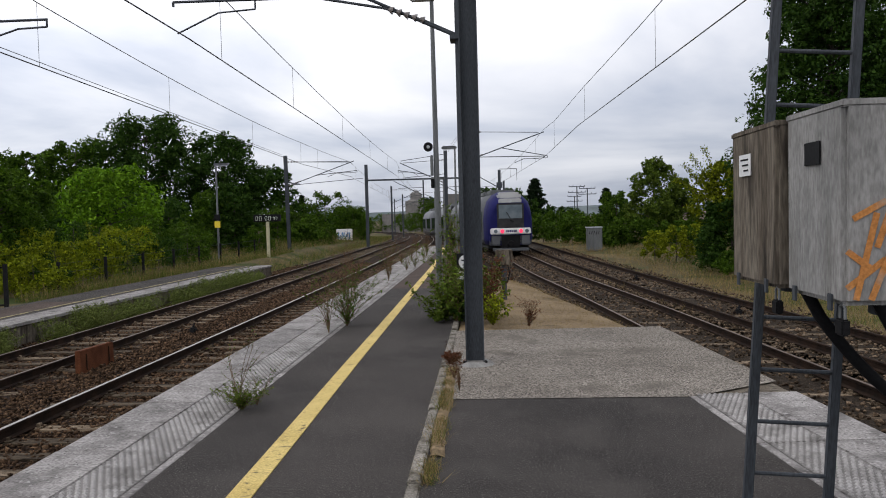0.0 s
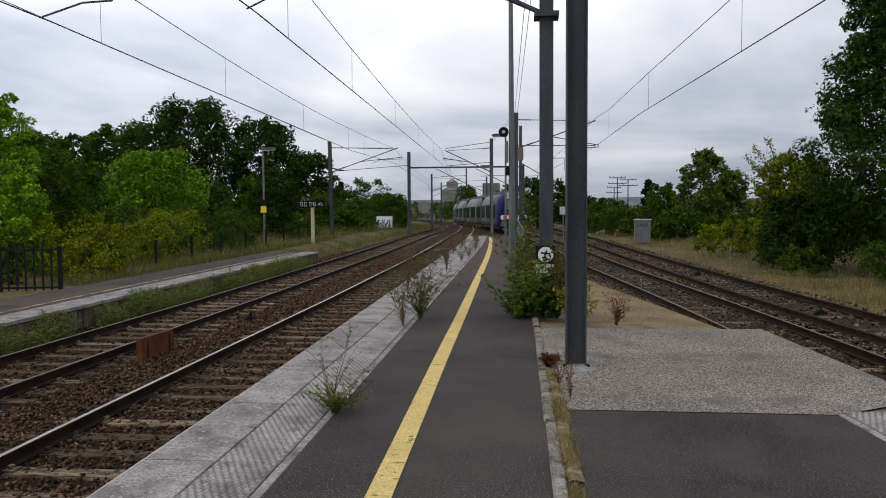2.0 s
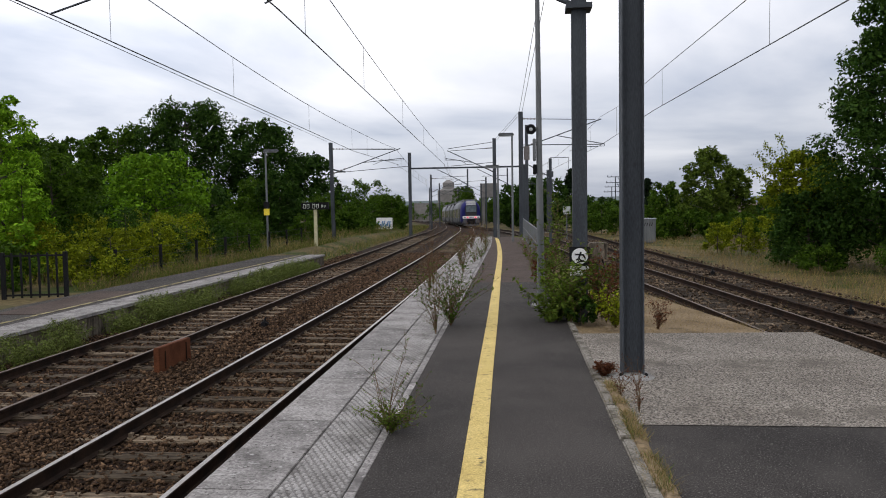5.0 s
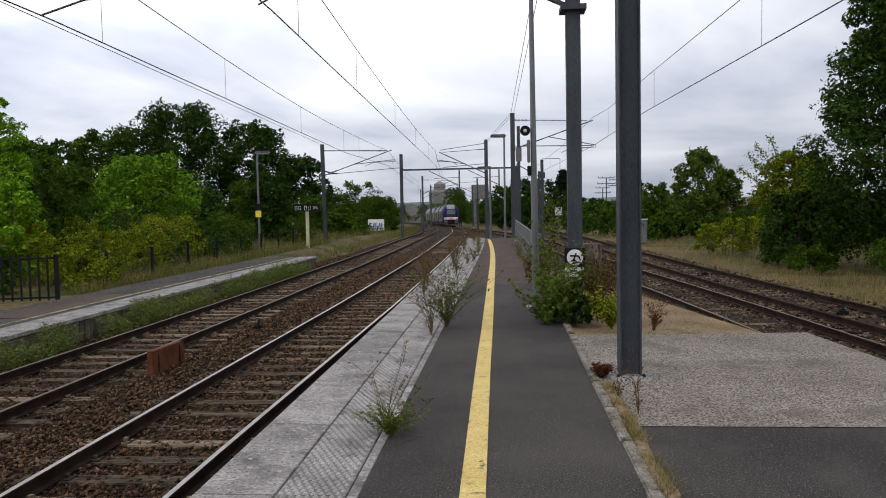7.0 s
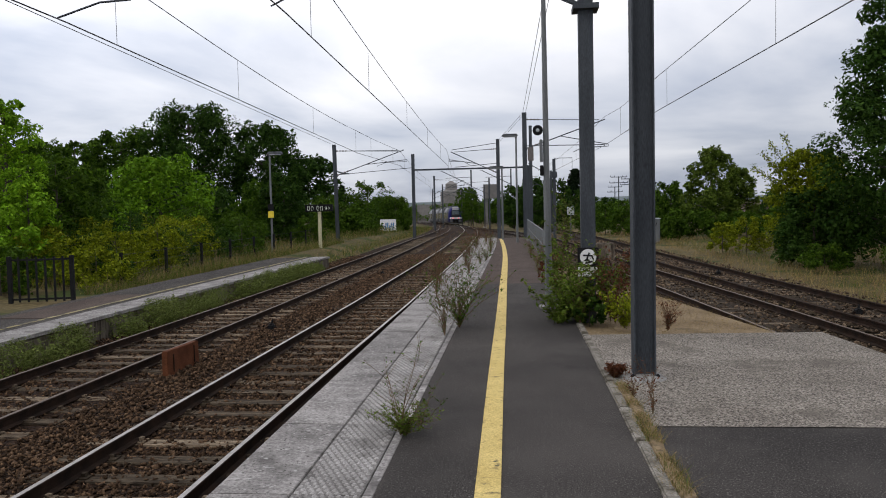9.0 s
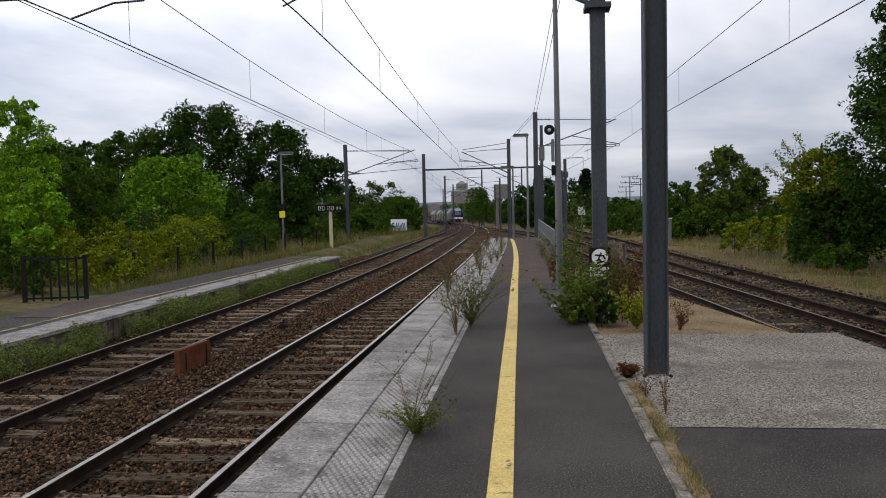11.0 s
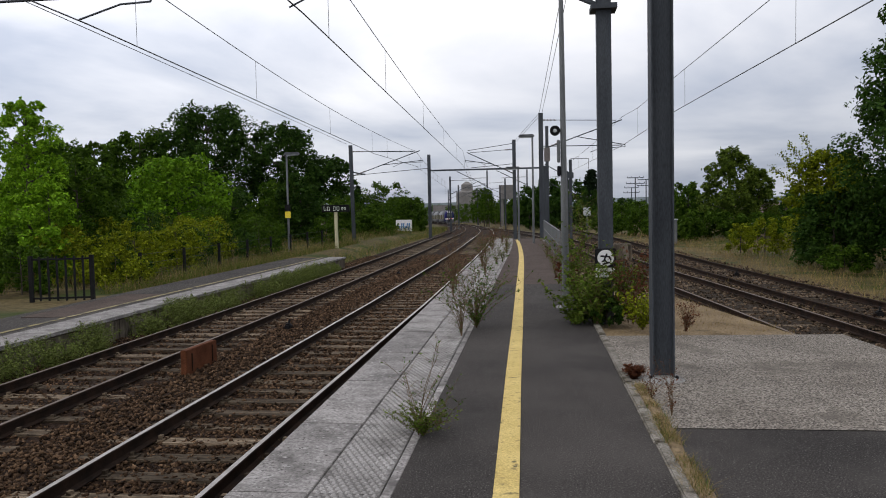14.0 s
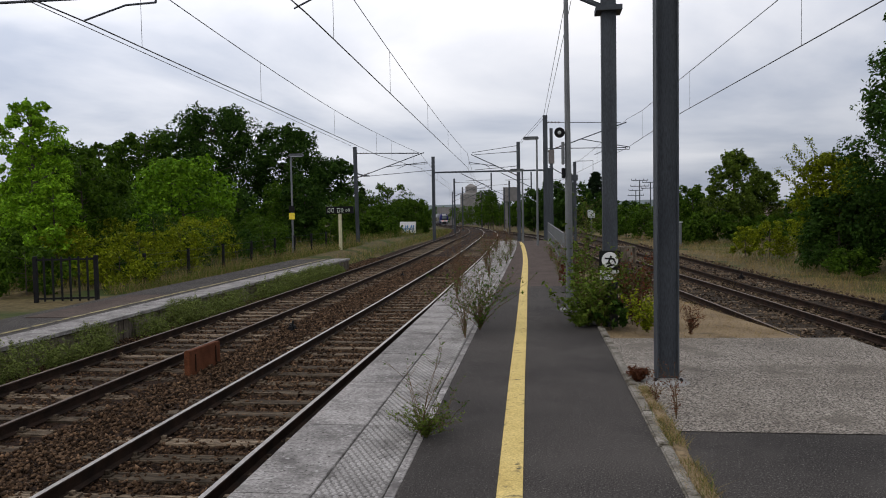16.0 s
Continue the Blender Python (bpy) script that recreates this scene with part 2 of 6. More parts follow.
BODY_G = mat("silver_grey_train_paint", (0.075, 0.08, 0.09), (0.11, 0.115, 0.125), 1.5, 0.5, metal=0.2, bump=0, grain=0.05)
BODY_W = mat("pale_grey_train_paint", (0.42, 0.42, 0.42), (0.48, 0.48, 0.48), 1.5, 0.4, bump=0, grain=0.05)
BODY_B = mat("violet_blue_train_paint", (0.011, 0.012, 0.082), (0.017, 0.018, 0.105), 1.2, 0.65, bump=0, grain=0.06)
BODY_D = mat("dark_grey_underframe", (0.03, 0.03, 0.033), (0.05, 0.05, 0.052), 3, 0.7, bump=0.1)
GLASS = mat("dark_train_glass", (0.02, 0.025, 0.03), (0.03, 0.035, 0.04), 2, 0.08, bump=0, grain=0.05)
GLASS_R = mat("windscreen_glass", (0.10, 0.13, 0.15), (0.16, 0.19, 0.21), 2, 0.1, bump=0, grain=0.05)
RED = glow("red_tail_light", (0.9, 0.03, 0.08), 1.6)
LAMPGLASS = mat("frosted_lamp_glass", (0.42, 0.44, 0.45), (0.5, 0.52, 0.53), 3, 0.35, bump=0)
ORANGE = mat("orange_spray_paint", (0.42, 0.17, 0.05), (0.50, 0.22, 0.07), 6, 0.75, bump=0.1, stain=((0.34, 0.30, 0.26), 9.0, 0.52, 0.72))
BLUE = mat("blue_spray_paint", (0.06, 0.16, 0.42), (0.10, 0.28, 0.52), 6, 0.7, bump=0)
SIGN_Y = mat("yellow_sign_paint", (0.72, 0.56, 0.03), (0.78, 0.62, 0.05), 3, 0.5, bump=0)
CREAM = mat("cream_painted_steel", (0.42, 0.39, 0.24), (0.52, 0.48, 0.32), 3, 0.6, bump=0.1)
DIGIT = glow("pale_clock_digit", (0.60, 0.66, 0.56), 0.30)
SILO = mat("silo_concrete", (0.16, 0.15, 0.145), (0.22, 0.21, 0.20), 0.2, 0.9, fine=1.2, grain=0.15, bump=0)
ROOF = mat("clay_roof_tiles", (0.14, 0.10, 0.09), (0.20, 0.15, 0.13), 2, 0.9, fine=12, grain=0.3)
PLASTER = mat("pale_plaster", (0.45, 0.42, 0.36), (0.52, 0.49, 0.43), 1, 0.9, bump=0.1)
CERAMIC = mat("brown_grey_insulator", (0.10, 0.085, 0.08), (0.16, 0.14, 0.13), 5, 0.25, bump=0)


# ---- mesh helpers ----
def mesh_of(name, bm, material):
    me = bpy.data.meshes.new(name)
    bm.normal_update()
    bm.to_mesh(me)
    bm.free()
    for m in (material if isinstance(material, (list, tuple)) else [material]):
        me.materials.append(m)
    return me


def part(name, bm, material, parent=None, label=""):
    ob = new(name, bm if isinstance(bm, bpy.types.Mesh) else mesh_of(name, bm, material))
    ob.parent = parent
    return tagged(ob, label)


def thing(name, label, category, m=None, group="", kind=""):
    ob = new(name)
    ob.empty_display_size = 0.1
    if m is not None:
        ob.matrix_world = m
    return tagged(ob, label, category, group, kind)


def box(bm, x0, x1, y0, y1, z0, z1, bevel=0.0, rot=None):
    r = bmesh.ops.create_cube(bm, size=1.0)
    vs = r["verts"]
    bmesh.ops.scale(bm, vec=(x1 - x0, y1 - y0, z1 - z0), verts=vs)
    bmesh.ops.translate(bm, vec=((x0 + x1) / 2, (y0 + y1) / 2, (z0 + z1) / 2), verts=vs)
    if bevel:
        es = list({e for v in vs for e in v.link_edges})
        vs = list({v for f in bmesh.ops.bevel(bm, geom=es, offset=bevel, segments=2, affect="EDGES")["faces"] for v in f.verts} | {v for v in vs if v.is_valid})
    if rot is not None:
        bmesh.ops.transform(bm, matrix=rot, verts=vs)
    return vs


def tube(bm, a, b, r0, r1=None, seg=8):
    a, b = Vector(a), Vector(b)
    r1 = r0 if r1 is None else r1
    d = b - a
    m = Matrix.Translation((a + b) / 2) @ d.to_track_quat("Z", "Y").to_matrix().to_4x4()
    bmesh.ops.create_cone(bm, cap_ends=True, segments=seg, radius1=r0, radius2=r1, depth=d.length, matrix=m)


def chain(bm, pts, r, seg=6):
    for a, b in zip(pts, pts[1:]):
        tube(bm, a, b, r, r, seg)


def ball(bm, c, r, seg=10, flat=1.0):
    bmesh.ops.create_uvsphere(bm, u_segments=seg, v_segments=max(4, seg // 2), radius=r, matrix=Matrix.Translation(c) @ Matrix.Diagonal((1, 1, flat, 1)))


def raw_mesh(name, verts, faces, material):
    """A mesh of equal-sided faces from arrays."""
    me = bpy.data.meshes.new(name)
    verts, faces = np.asarray(verts, np.float32), np.asarray(faces, np.int32)
    k = faces.shape[1]
    me.vertices.add(len(verts))
    me.vertices.foreach_set("co", verts.ravel())
    me.loops.add(faces.size)
    me.loops.foreach_set("vertex_index", faces.ravel())
    me.polygons.add(len(faces))
    me.polygons.foreach_set("loop_start", np.arange(0, faces.size, k, dtype=np.int32))
    me.update(calc_edges=True)
    me.materials.append(material)
    return me


RNG = np.random.default_rng(7)


# ---- the lines of the tracks, centre x for a distance y ----
def bend(y):
    return -1.66 + 0.14 * min(max((y - 8) / 12, 0), 1) - 0.00056 * max(0.0, y - 32) ** 2


def drop(y):
    """How far the line and the land have fallen at a distance: a gentle down-grade beyond the station."""
    y = min(y, 330.0)
    return 0.0145 * max(0.0, y - 66) + 0.0145 / 28 * max(0.0, min(y, 66) - 52) ** 2


def spline(knots):
    ys, xs = [k[0] for k in knots], [k[1] for k in knots]

    def at(y):
        if y <= ys[0]:
            return xs[0] + (xs[1] - xs[0]) / (ys[1] - ys[0]) * (y - ys[0])
        for i in range(len(ys) - 1):
            if y <= ys[i + 1]:
                h = ys[i + 1] - ys[i]
                u = (y - ys[i]) / h
                m0 = (xs[i + 1] - xs[max(i - 1, 0)]) / (ys[i + 1] - ys[max(i - 1, 0)])
                j = min(i + 2, len(ys) - 1)
                m1 = (xs[j] - xs[i]) / (ys[j] - ys[i])
                return (2 * u**3 - 3 * u * u + 1) * xs[i] + (u**3 - 2 * u * u + u) * h * m0 + (3 * u * u - 2 * u**3) * xs[i + 1] + (u**3 - u * u) * h * m1
        return bend(y)
    return at


line_near = bend
line_far = lambda y: bend(y) - 3.42
line_right = spline([(-20, 10.6), (0, 8.75), (10, 7.95), (18, 7.35), (24, 6.8), (31, 6.1), (45, 5.1), (71, 2.28), (84, 0.55), (97, -1.7), (115, -4.9), (130, bend(130))])
line_siding = spline([(-20, 13.6), (0, 11.55), (10, 10.55), (18, 9.75), (23, 9.3), (35, 8.45), (50, 7.6), (75, 6.6), (100, 5.6)])
RAIL = -0.62      # top of the rails
BED = -0.814      # top of the ballast


def along(line, y0, y1, step):
    out, y = [], y0
    while y <= y1 + 1e-6:
        s = (line(y + 0.2) - line(y - 0.2)) / 0.4
        out.append((line(y), y, math.atan(s)))
        y += step
    return out


def strip(line, y0, y1, step, profile, closed=True):
    """Sweeps a profile of (sideways, z) along a line."""
    bm = bmesh.new()
    rings = []
    for x, y, a in along(line, y0, y1, step):
        rings.append([bm.verts.new((x + math.cos(a) * u, y - math.sin(a) * u, z - drop(y))) for u, z in profile])
    k = len(profile)
    for r0, r1 in zip(rings, rings[1:]):
        for i in range(k if closed else k - 1):
            bm.faces.new((r0[i], r1[i], r1[(i + 1) % k], r0[(i + 1) % k]))
    bmesh.ops.recalc_face_normals(bm, faces=bm.faces)
    return bm


# ---- ground ----
def ground_z(x, y):
    """Level near the tracks, a step up on the left that follows the curve of the line."""
    x = x + 0.00056 * max(0.0, min(y, 330) - 32) ** 2
    h = -0.98
    if x < -8.6:
        h = -0.42 + 0.10 * min(max((-x - 12) / 10, 0), 3) if y < 60 else max(-0.8, -0.42 - 0.006 * (y - 60))
    elif x < -7.6:
        h = -0.98 + 0.5 * (-7.6 - x)
    return h - drop(y)


bm = bmesh.new()
xs = [-1500, -600, -250, -120, -80, -60, -50, -45, -40, -37, -34, -31, -28, -26, -24, -22, -20, -18, -16.5, -15, -14, -13, -12, -11, -10, -9.3, -8.6, -7.6, -6, -3, 0, 3, 5, 7, 9, 11, 12.5, 14, 16, 19, 23, 28, 35, 45, 60, 80, 120, 250, 600, 1500]
ys = [-60, -30, -15, -5] + list(range(0, 60, 3)) + list(range(60, 300, 6)) + [310, 330, 360, 500, 800, 1300, 2500]
grid = [[bm.verts.new((x, y, ground_z(x, y) + 0.04 * noise.noise(Vector((x * 0.3, y * 0.3, 0))))) for x in xs] for y in ys]
for r0, r1 in zip(grid, grid[1:]):
    for i in range(len(xs) - 1):
        bm.faces.new((r0[i], r0[i + 1], r1[i + 1], r1[i]))
for f in bm.faces:
    f.smooth = True
tagged(part("ground", bm, SOIL), "dry grassy ground with bare soil", "ground", kind="structure")


def bed(line, y0, y1, half, material, label):
    prof = [(-half - 0.9, -1.03), (-half, BED), (half, BED), (half + 0.9, -1.03)]
    return tagged(part("gap_shaded_ballast_bed", strip(line, y0, y1, 2.0, prof, closed=False), material), label, "ballast", kind="structure")


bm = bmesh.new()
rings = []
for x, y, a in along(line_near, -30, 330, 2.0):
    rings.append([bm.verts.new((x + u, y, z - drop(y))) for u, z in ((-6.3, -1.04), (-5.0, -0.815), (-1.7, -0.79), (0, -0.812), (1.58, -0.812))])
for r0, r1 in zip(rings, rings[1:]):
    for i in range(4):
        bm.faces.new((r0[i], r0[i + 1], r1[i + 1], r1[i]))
tagged(part("gap_shaded_ballast_bed", bm, BALLAST_SHADE), "rust-brown stone ballast under two tracks, gap shade put into its colour", "ballast", kind="structure")
bed(line_right, -25, 130, 1.5, BALLAST_G_SHADE, "grey-brown stone ballast under a side track, gap shade put into its colour")
bed(line_siding, -25, 100, 1.35, BALLAST_G_SHADE, "weedy grey ballast under a disused siding, gap shade put into its colour")

RAIL_PROFILE = [(-0.068, -0.155), (0.068, -0.155), (0.068, -0.143), (0.012, -0.125), (0.010, -0.045), (0.034, -0.032), (0.035, -0.006), (0.028, -0.002), (-0.028, -0.002), (-0.035, -0.006), (-0.034, -0.032), (-0.010, -0.045), (-0.012, -0.125), (-0.068, -0.143)]


def track(label, line, y0, y1, single, worn=True, sleepers_to=70, top_mat=None, sunk=0.0):
    top = thing("railway_track", label, "railway track", kind="structure")
    for side in (-0.7525, 0.7525):
        prof = [(u + side, z + RAIL) for u, z in RAIL_PROFILE]
        rail = part("rail", strip(line, y0, y1, 1.5, prof), RAILSIDE, top)
        if worn:
            part("running_surface", strip(line, y0, y1, 1.5, [(side - 0.027, RAIL - 0.001), (side + 0.027, RAIL - 0.001), (side + 0.024, RAIL + 0.001), (side - 0.024, RAIL + 0.001)]), top_mat or RAILTOP, rail, "polished steel running surface")
    shapes = []
    for i in range(4):
        bm = bmesh.new()
        box(bm, -1.28, 1.28, -0.12, 0.12, -0.13, 0, 0.012)
        for v in bm.verts:
            v.co += Vector(noise.noise_vector(v.co * 3 + Vector((i * 9, 0, 0)))) * 0.012
        for s in (-0.7525, 0.7525):
            box(bm, s - 0.17, s + 0.17, -0.07, 0.07, 0.0, 0.018)
            for k in (-0.11, 0.11):
                box(bm, s + k - 0.022, s + k + 0.022, -0.03, 0.03, 0.018, 0.055)
        shapes.append(mesh_of("sleeper", bm, TIMBER))
    for i, (x, y, a) in enumerate(along(line, max(y0, single), sleepers_to, 0.6)):
        ob = part("sleeper", shapes[i % 4], TIMBER, top)
        ob.matrix_world = pose(x + random.uniform(-0.03, 0.03), y + random.uniform(-0.02, 0.02), RAIL - 0.150 - sunk - drop(y) - random.uniform(0, 0.02), 0, 0, -math.degrees(a) + random.uniform(-0.8, 0.8))
    return top


track("running track with timber sleepers beside the platform", line_near, -30, 330, 0.0)
track("running track with timber sleepers and rusty brown rails", line_far, -30, 330, 2.0, top_mat=RAILTOP_B)
track("side track curving in towards the main line", line_right, -25, 130, 2.0, top_mat=RAILTOP_B, sunk=0.035)
track("rusty disused siding track among weeds", line_siding, -25, 100, 6.0, worn=False, sleepers_to=45, sunk=0.03)


# loose stones
def stones(name, label, material, lines, y0, y1, count, half, size):
    """Angular stones, eight-sided, scattered between the rails and on the shoulders."""
    base = np.array([(1, 0, 0), (-1, 0, 0), (0, 1, 0), (0, -1, 0), (0, 0, 1), (0, 0, -1)], float)
    tris = np.array([(0, 2, 4), (2, 1, 4), (1, 3, 4), (3, 0, 4), (2, 0, 5), (1, 2, 5), (3, 1, 5), (0, 3, 5)])
    u = RNG.random(count)
    y = y0 + (y1 - y0) * u**1.6
    which = RNG.integers(0, len(lines), count)
    off = RNG.uniform(-half, half, count)
    x = np.array([lines[w](v) for w, v in zip(which, y)]) + off
    keep = x < 50
    if lines[0] is line_near:
        keep = (x < -0.12) & (x > -7.3)
    x, y = x[keep], y[keep]
    n = len(x)
    s = size * RNG.uniform(0.6, 1.35, n) * (1 + y / 60)
    z = BED + RNG.uniform(-0.010, 0.022, n) + 0.020 * (RNG.random(n) < 0.3)
    if lines[0] is line_near:
        mid = np.exp(-(((x - np.array([line_near(v) for v in y]) + 1.71) / 0.55) ** 2))
        z += 0.022 * mid
    jitter = base[None] * RNG.uniform(0.55, 1.4, (n, 6, 1)) + RNG.normal(0, 0.26, (n, 6, 3))
    q = RNG.normal(size=(n, 3, 3))
    rot = np.linalg.qr(q)[0]
    v = np.einsum("nij,nkj->nki", rot, jitter) * s[:, None, None]
    v[:, :, 2] *= 0.8
    v += np.stack([x, y, z], 1)[:, None]
    f = tris[None] + (np.arange(n) * 6)[:, None, None]
    ob = new(name, raw_mesh(name, v.reshape(-1, 3), f.reshape(-1, 3), material))
    return tagged(ob, label, "ballast", kind="stuff")


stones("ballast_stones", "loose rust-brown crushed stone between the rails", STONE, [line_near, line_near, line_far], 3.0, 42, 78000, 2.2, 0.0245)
stones("ballast_stones", "loose grey-brown crushed stone on a side track", STONE_G, [line_right, line_siding], 5.0, 55, 16000, 1.9, 0.030)

# ---- island platform ----
END = 43.5


def right_edge(y):
    """The right edge of the paved part, then of the narrow part."""
    return line_right(y) - 1.62


def edge(y):
    """The left edge of the platform."""
    return -0.0012 * max(0.0, y - 30) ** 2


bm = bmesh.new()
prof_y = [-12 + 0.5 * i for i in range(int((END + 12) / 0.5) + 1)]
rows = []
for y in prof_y:
    e = edge(y)
    rows.append([bm.verts.new((e + 1.10, y, 0)), bm.verts.new((2.958 + min(0, e), y, 0))])
for r0, r1 in zip(rows, rows[1:]):
    bm.faces.new((r0[0], r0[1], r1[1], r1[0]))
tagged(part("pavement", bm, ASPHALT), "dark grey asphalt platform surface", "platform", kind="structure")

# body of the platform: side wall under the slabs, set back below the coping
bm = strip(edge, -12, END, 1.0, [(0.30, -1.0), (0.30, -0.10), (2.93, -0.02), (2.93, -1.0)])
tagged(part("platform_wall", bm, CONC_B), "dark concrete wall under the platform edge", "platform wall", kind="structure")

# second half of the paved area
bm = bmesh.new()
rows = []
for y in [-12 + 0.5 * i for i in range(37)] + [6.45]:
    rows.append([bm.verts.new((3.042, y, 0)), bm.verts.new((right_edge(y) - 1.08, y, 0))])
for r0, r1 in zip(rows, rows[1:]):
    bm.faces.new((r0[0], r0[1], r1[1], r1[0]))
tagged(part("pavement", bm, ASPHALT), "dark grey asphalt resurfaced half of the platform", "platform", kind="structure")
bm = bmesh.new()
rows = []
for i in range(10):
    y = 6.45 + (10.95 - 6.45) * i / 9
    x1 = right_edge(y) - (1.08 if y < 6.7 else 0.0)
    y0 = y + (0.02 * noise.noise(Vector((1, y, 0))))
    rows.append([bm.verts.new((3.042 + (x1 - 3.042) * k / 8, y0 + (0.12 * k / 8 if i else 0) + 0.05 * noise.noise(Vector((k, i, 3))), 0.006)) for k in range(9)])
for r0, r1 in zip(rows, rows[1:]):
    for i in range(8):
        bm.faces.new((r0[i], r0[i + 1], r1[i + 1], r1[i]))
tagged(part("pavement", bm, ROUGHCAST), "pale exposed-aggregate concrete patch on the platform", "platform", kind="structure")
bm = bmesh.new()
rows = []
for i in range(50):
    y = -12 + (10.9 + 12) * i / 49
    rows.append([bm.verts.new((3.07, y, -0.012)), bm.verts.new((right_edge(y) - 0.04, y, -0.012)), bm.verts.new((right_edge(y) - 0.04, y, -1.0)), bm.verts.new((3.07, y, -1.0))])
for r0, r1 in zip(rows, rows[1:]):
    for i in range(3):
        bm.faces.new((r0[i], r0[i + 1], r1[i + 1], r1[i]))
bm.faces.new(rows[-1])
tagged(part("platform_wall", bm, CONC_B), "concrete body of the wide platform part", "platform wall", kind="structure")

# yellow line
yellow_x = spline([(-12, 1.95), (0, 1.88), (4.5, 1.845), (8.6, 1.80), (12, 1.775), (17.3, 1.72), (26.7, 1.62), (34, 1.45), (40.5, 1.22), (44, 1.08)])
bm = strip(yellow_x, -12, END - 1.5, 0.5, [(-0.085, 0.0), (0.085, 0.0), (0.085, 0.009), (-0.085, 0.009)])
tagged(part("yellow_line", bm, YELLOW), "worn yellow painted safety line", "road marking", kind="structure")
# narrow reddish cross strips in the asphalt
bm = strip(lambda y: edge(y) + 2.0, 18.2, END, 1.0, [(-0.89, -0.01), (0.9, -0.01), (0.9, 0.004), (-0.89, 0.004)])
tagged(part("pavement", bm, ASPHALT_RED), "reddish-brown worn asphalt towards the platform end", "platform", kind="structure")


def slab_mesh(length, flip):
    bm = bmesh.new()
    s = -1 if flip else 1
    box(bm, *sorted((0, 0.545 * s)), 0.006, length - 0.006, -0.12, 0.004, 0.006)
    bed_faces = set(bm.faces)
    box(bm, *sorted((0.555 * s, 1.02 * s)), 0.006, length - 0.006, -0.12, 0.002, 0.004)
    for f in bm.faces:
        if f not in bed_faces:
            f.material_index = 1
    box(bm, *sorted((1.028 * s, 1.10 * s)), 0.006, length - 0.006, -0.12, 0.003, 0.004)
    n, m = 8, int(length / 0.054)
    for i in range(n):
        for j in range(m):
            cx, cy = (0.585 + 0.405 * (i + 0.5 * (j % 2)) / (n - 0.5)) * s, 0.03 + (length - 0.06) * j / (m - 1)
            r = 0.0205
            lo = [bm.verts.new((cx + r * math.cos(k * math.pi / 3), cy + r * math.sin(k * math.pi / 3), 0.002)) for k in range(6)]
            hi = [bm.verts.new((cx + 0.55 * r * math.cos(k * math.pi / 3), cy + 0.55 * r * math.sin(k * math.pi / 3), 0.0125)) for k in range(6)]
            for k in range(6):
                bm.faces.new((lo[k], lo[(k + 1) % 6], hi[(k + 1) % 6], hi[k])).material_index = 2
            bm.faces.new(hi).material_index = 2
    bmesh.ops.recalc_face_normals(bm, faces=bm.faces)
    return mesh_of("slab", bm, [SLAB, STUD_BED, STUD])


STEP = 1.63
coping = thing("platform_edge", "pale concrete edge slabs with raised tactile studs", "platform edge", kind="structure")
me = slab_mesh(STEP, False)
y = 6.46 - 8 * STEP
while y < END - 0.5:
    ob = part("slab", me, SLAB, coping)
    a = math.atan((edge(y + STEP) - edge(y)) / STEP)
    ob.matrix_world = pose(edge(y), y, random.uniform(-0.003, 0.003), 0, 0, -math.degrees(a))
    y += STEP
coping = thing("platform_edge", "pale concrete edge slabs with raised studs beside the side track", "platform edge", kind="structure")
me = slab_mesh(STEP, True)
y = 6.62 - STEP
while y > -10:
    ob = part("slab", me, SLAB, coping)
    a = math.atan((right_edge(y + STEP) - right_edge(y)) / STEP)
    ob.matrix_world = pose(right_edge(y), y, random.uniform(-0.003, 0.003), 0, 0, -math.degrees(a))
    y -= STEP

# kerb in the middle of the platform
kerb = thing("kerb", "narrow weathered concrete kerb set in the asphalt", "kerb", kind="structure")
kb = bmesh.new()
box(kb, -0.048, 0.048, 0.004, 0.996, -0.15, 0.028, 0.012)
kme = mesh_of("kerbstone", kb, KERB)
for i in range(24):
    ob = part("kerbstone", kme, KERB, kerb)
    ob.matrix_world = pose(3.0 + random.uniform(-0.006, 0.006), -12 + i, random.uniform(-0.012, 0.008), 0, 0, random.uniform(-0.4, 0.4))

# ---- low platform across the tracks ----
def far_edge(y):
    return line_far(y) - 1.75 + 0.02 * max(0, y - 20)


# face in shadow: its shade is put in by taking the dark stained concrete
bm = strip(far_edge, -5, 34, 1.0, [(-0.06, -0.40), (-0.06, -1.0), (-0.75, -1.0), (-0.75, -0.40)])
tagged(part("platform_wall", bm, CONC_B), "stained wall under a low platform edge, its shade put into dark concrete", "platform wall", kind="structure")
bm = strip(far_edge, -5, 34, 1.0, [(0.0, -0.30), (0.0, -0.37), (-0.75, -0.38), (-0.75, -0.30)])
tagged(part("platform_edge", bm, SLAB), "pale concrete edge strip of a low platform", "platform edge", kind="structure")
bm = strip(far_edge, -5, 34, 1.0, [(-0.75, -0.31), (-2.6, -0.33), (-2.6, -0.9), (-0.75, -0.9)])
tagged(part("pavement", bm, ASPHALT), "grey asphalt surface of a low platform", "platform", kind="structure")
bm = strip(far_edge, -5, 34, 0.5, [(-1.02, -0.309), (-1.02, -0.303), (-1.12, -0.303), (-1.12, -0.309)])
tagged(part("yellow_line", bm, FADED), "faded yellow safety line on the low platform", "road marking", kind="structure")
bm = bmesh.new()
box(bm, -8.9, -7.75, 15.2, 19.5, -0.34, -0.305)
tagged(part("pavement", bm, ASPHALT_RED), "reddish-brown asphalt patch on the low platform", "platform", kind="structure")


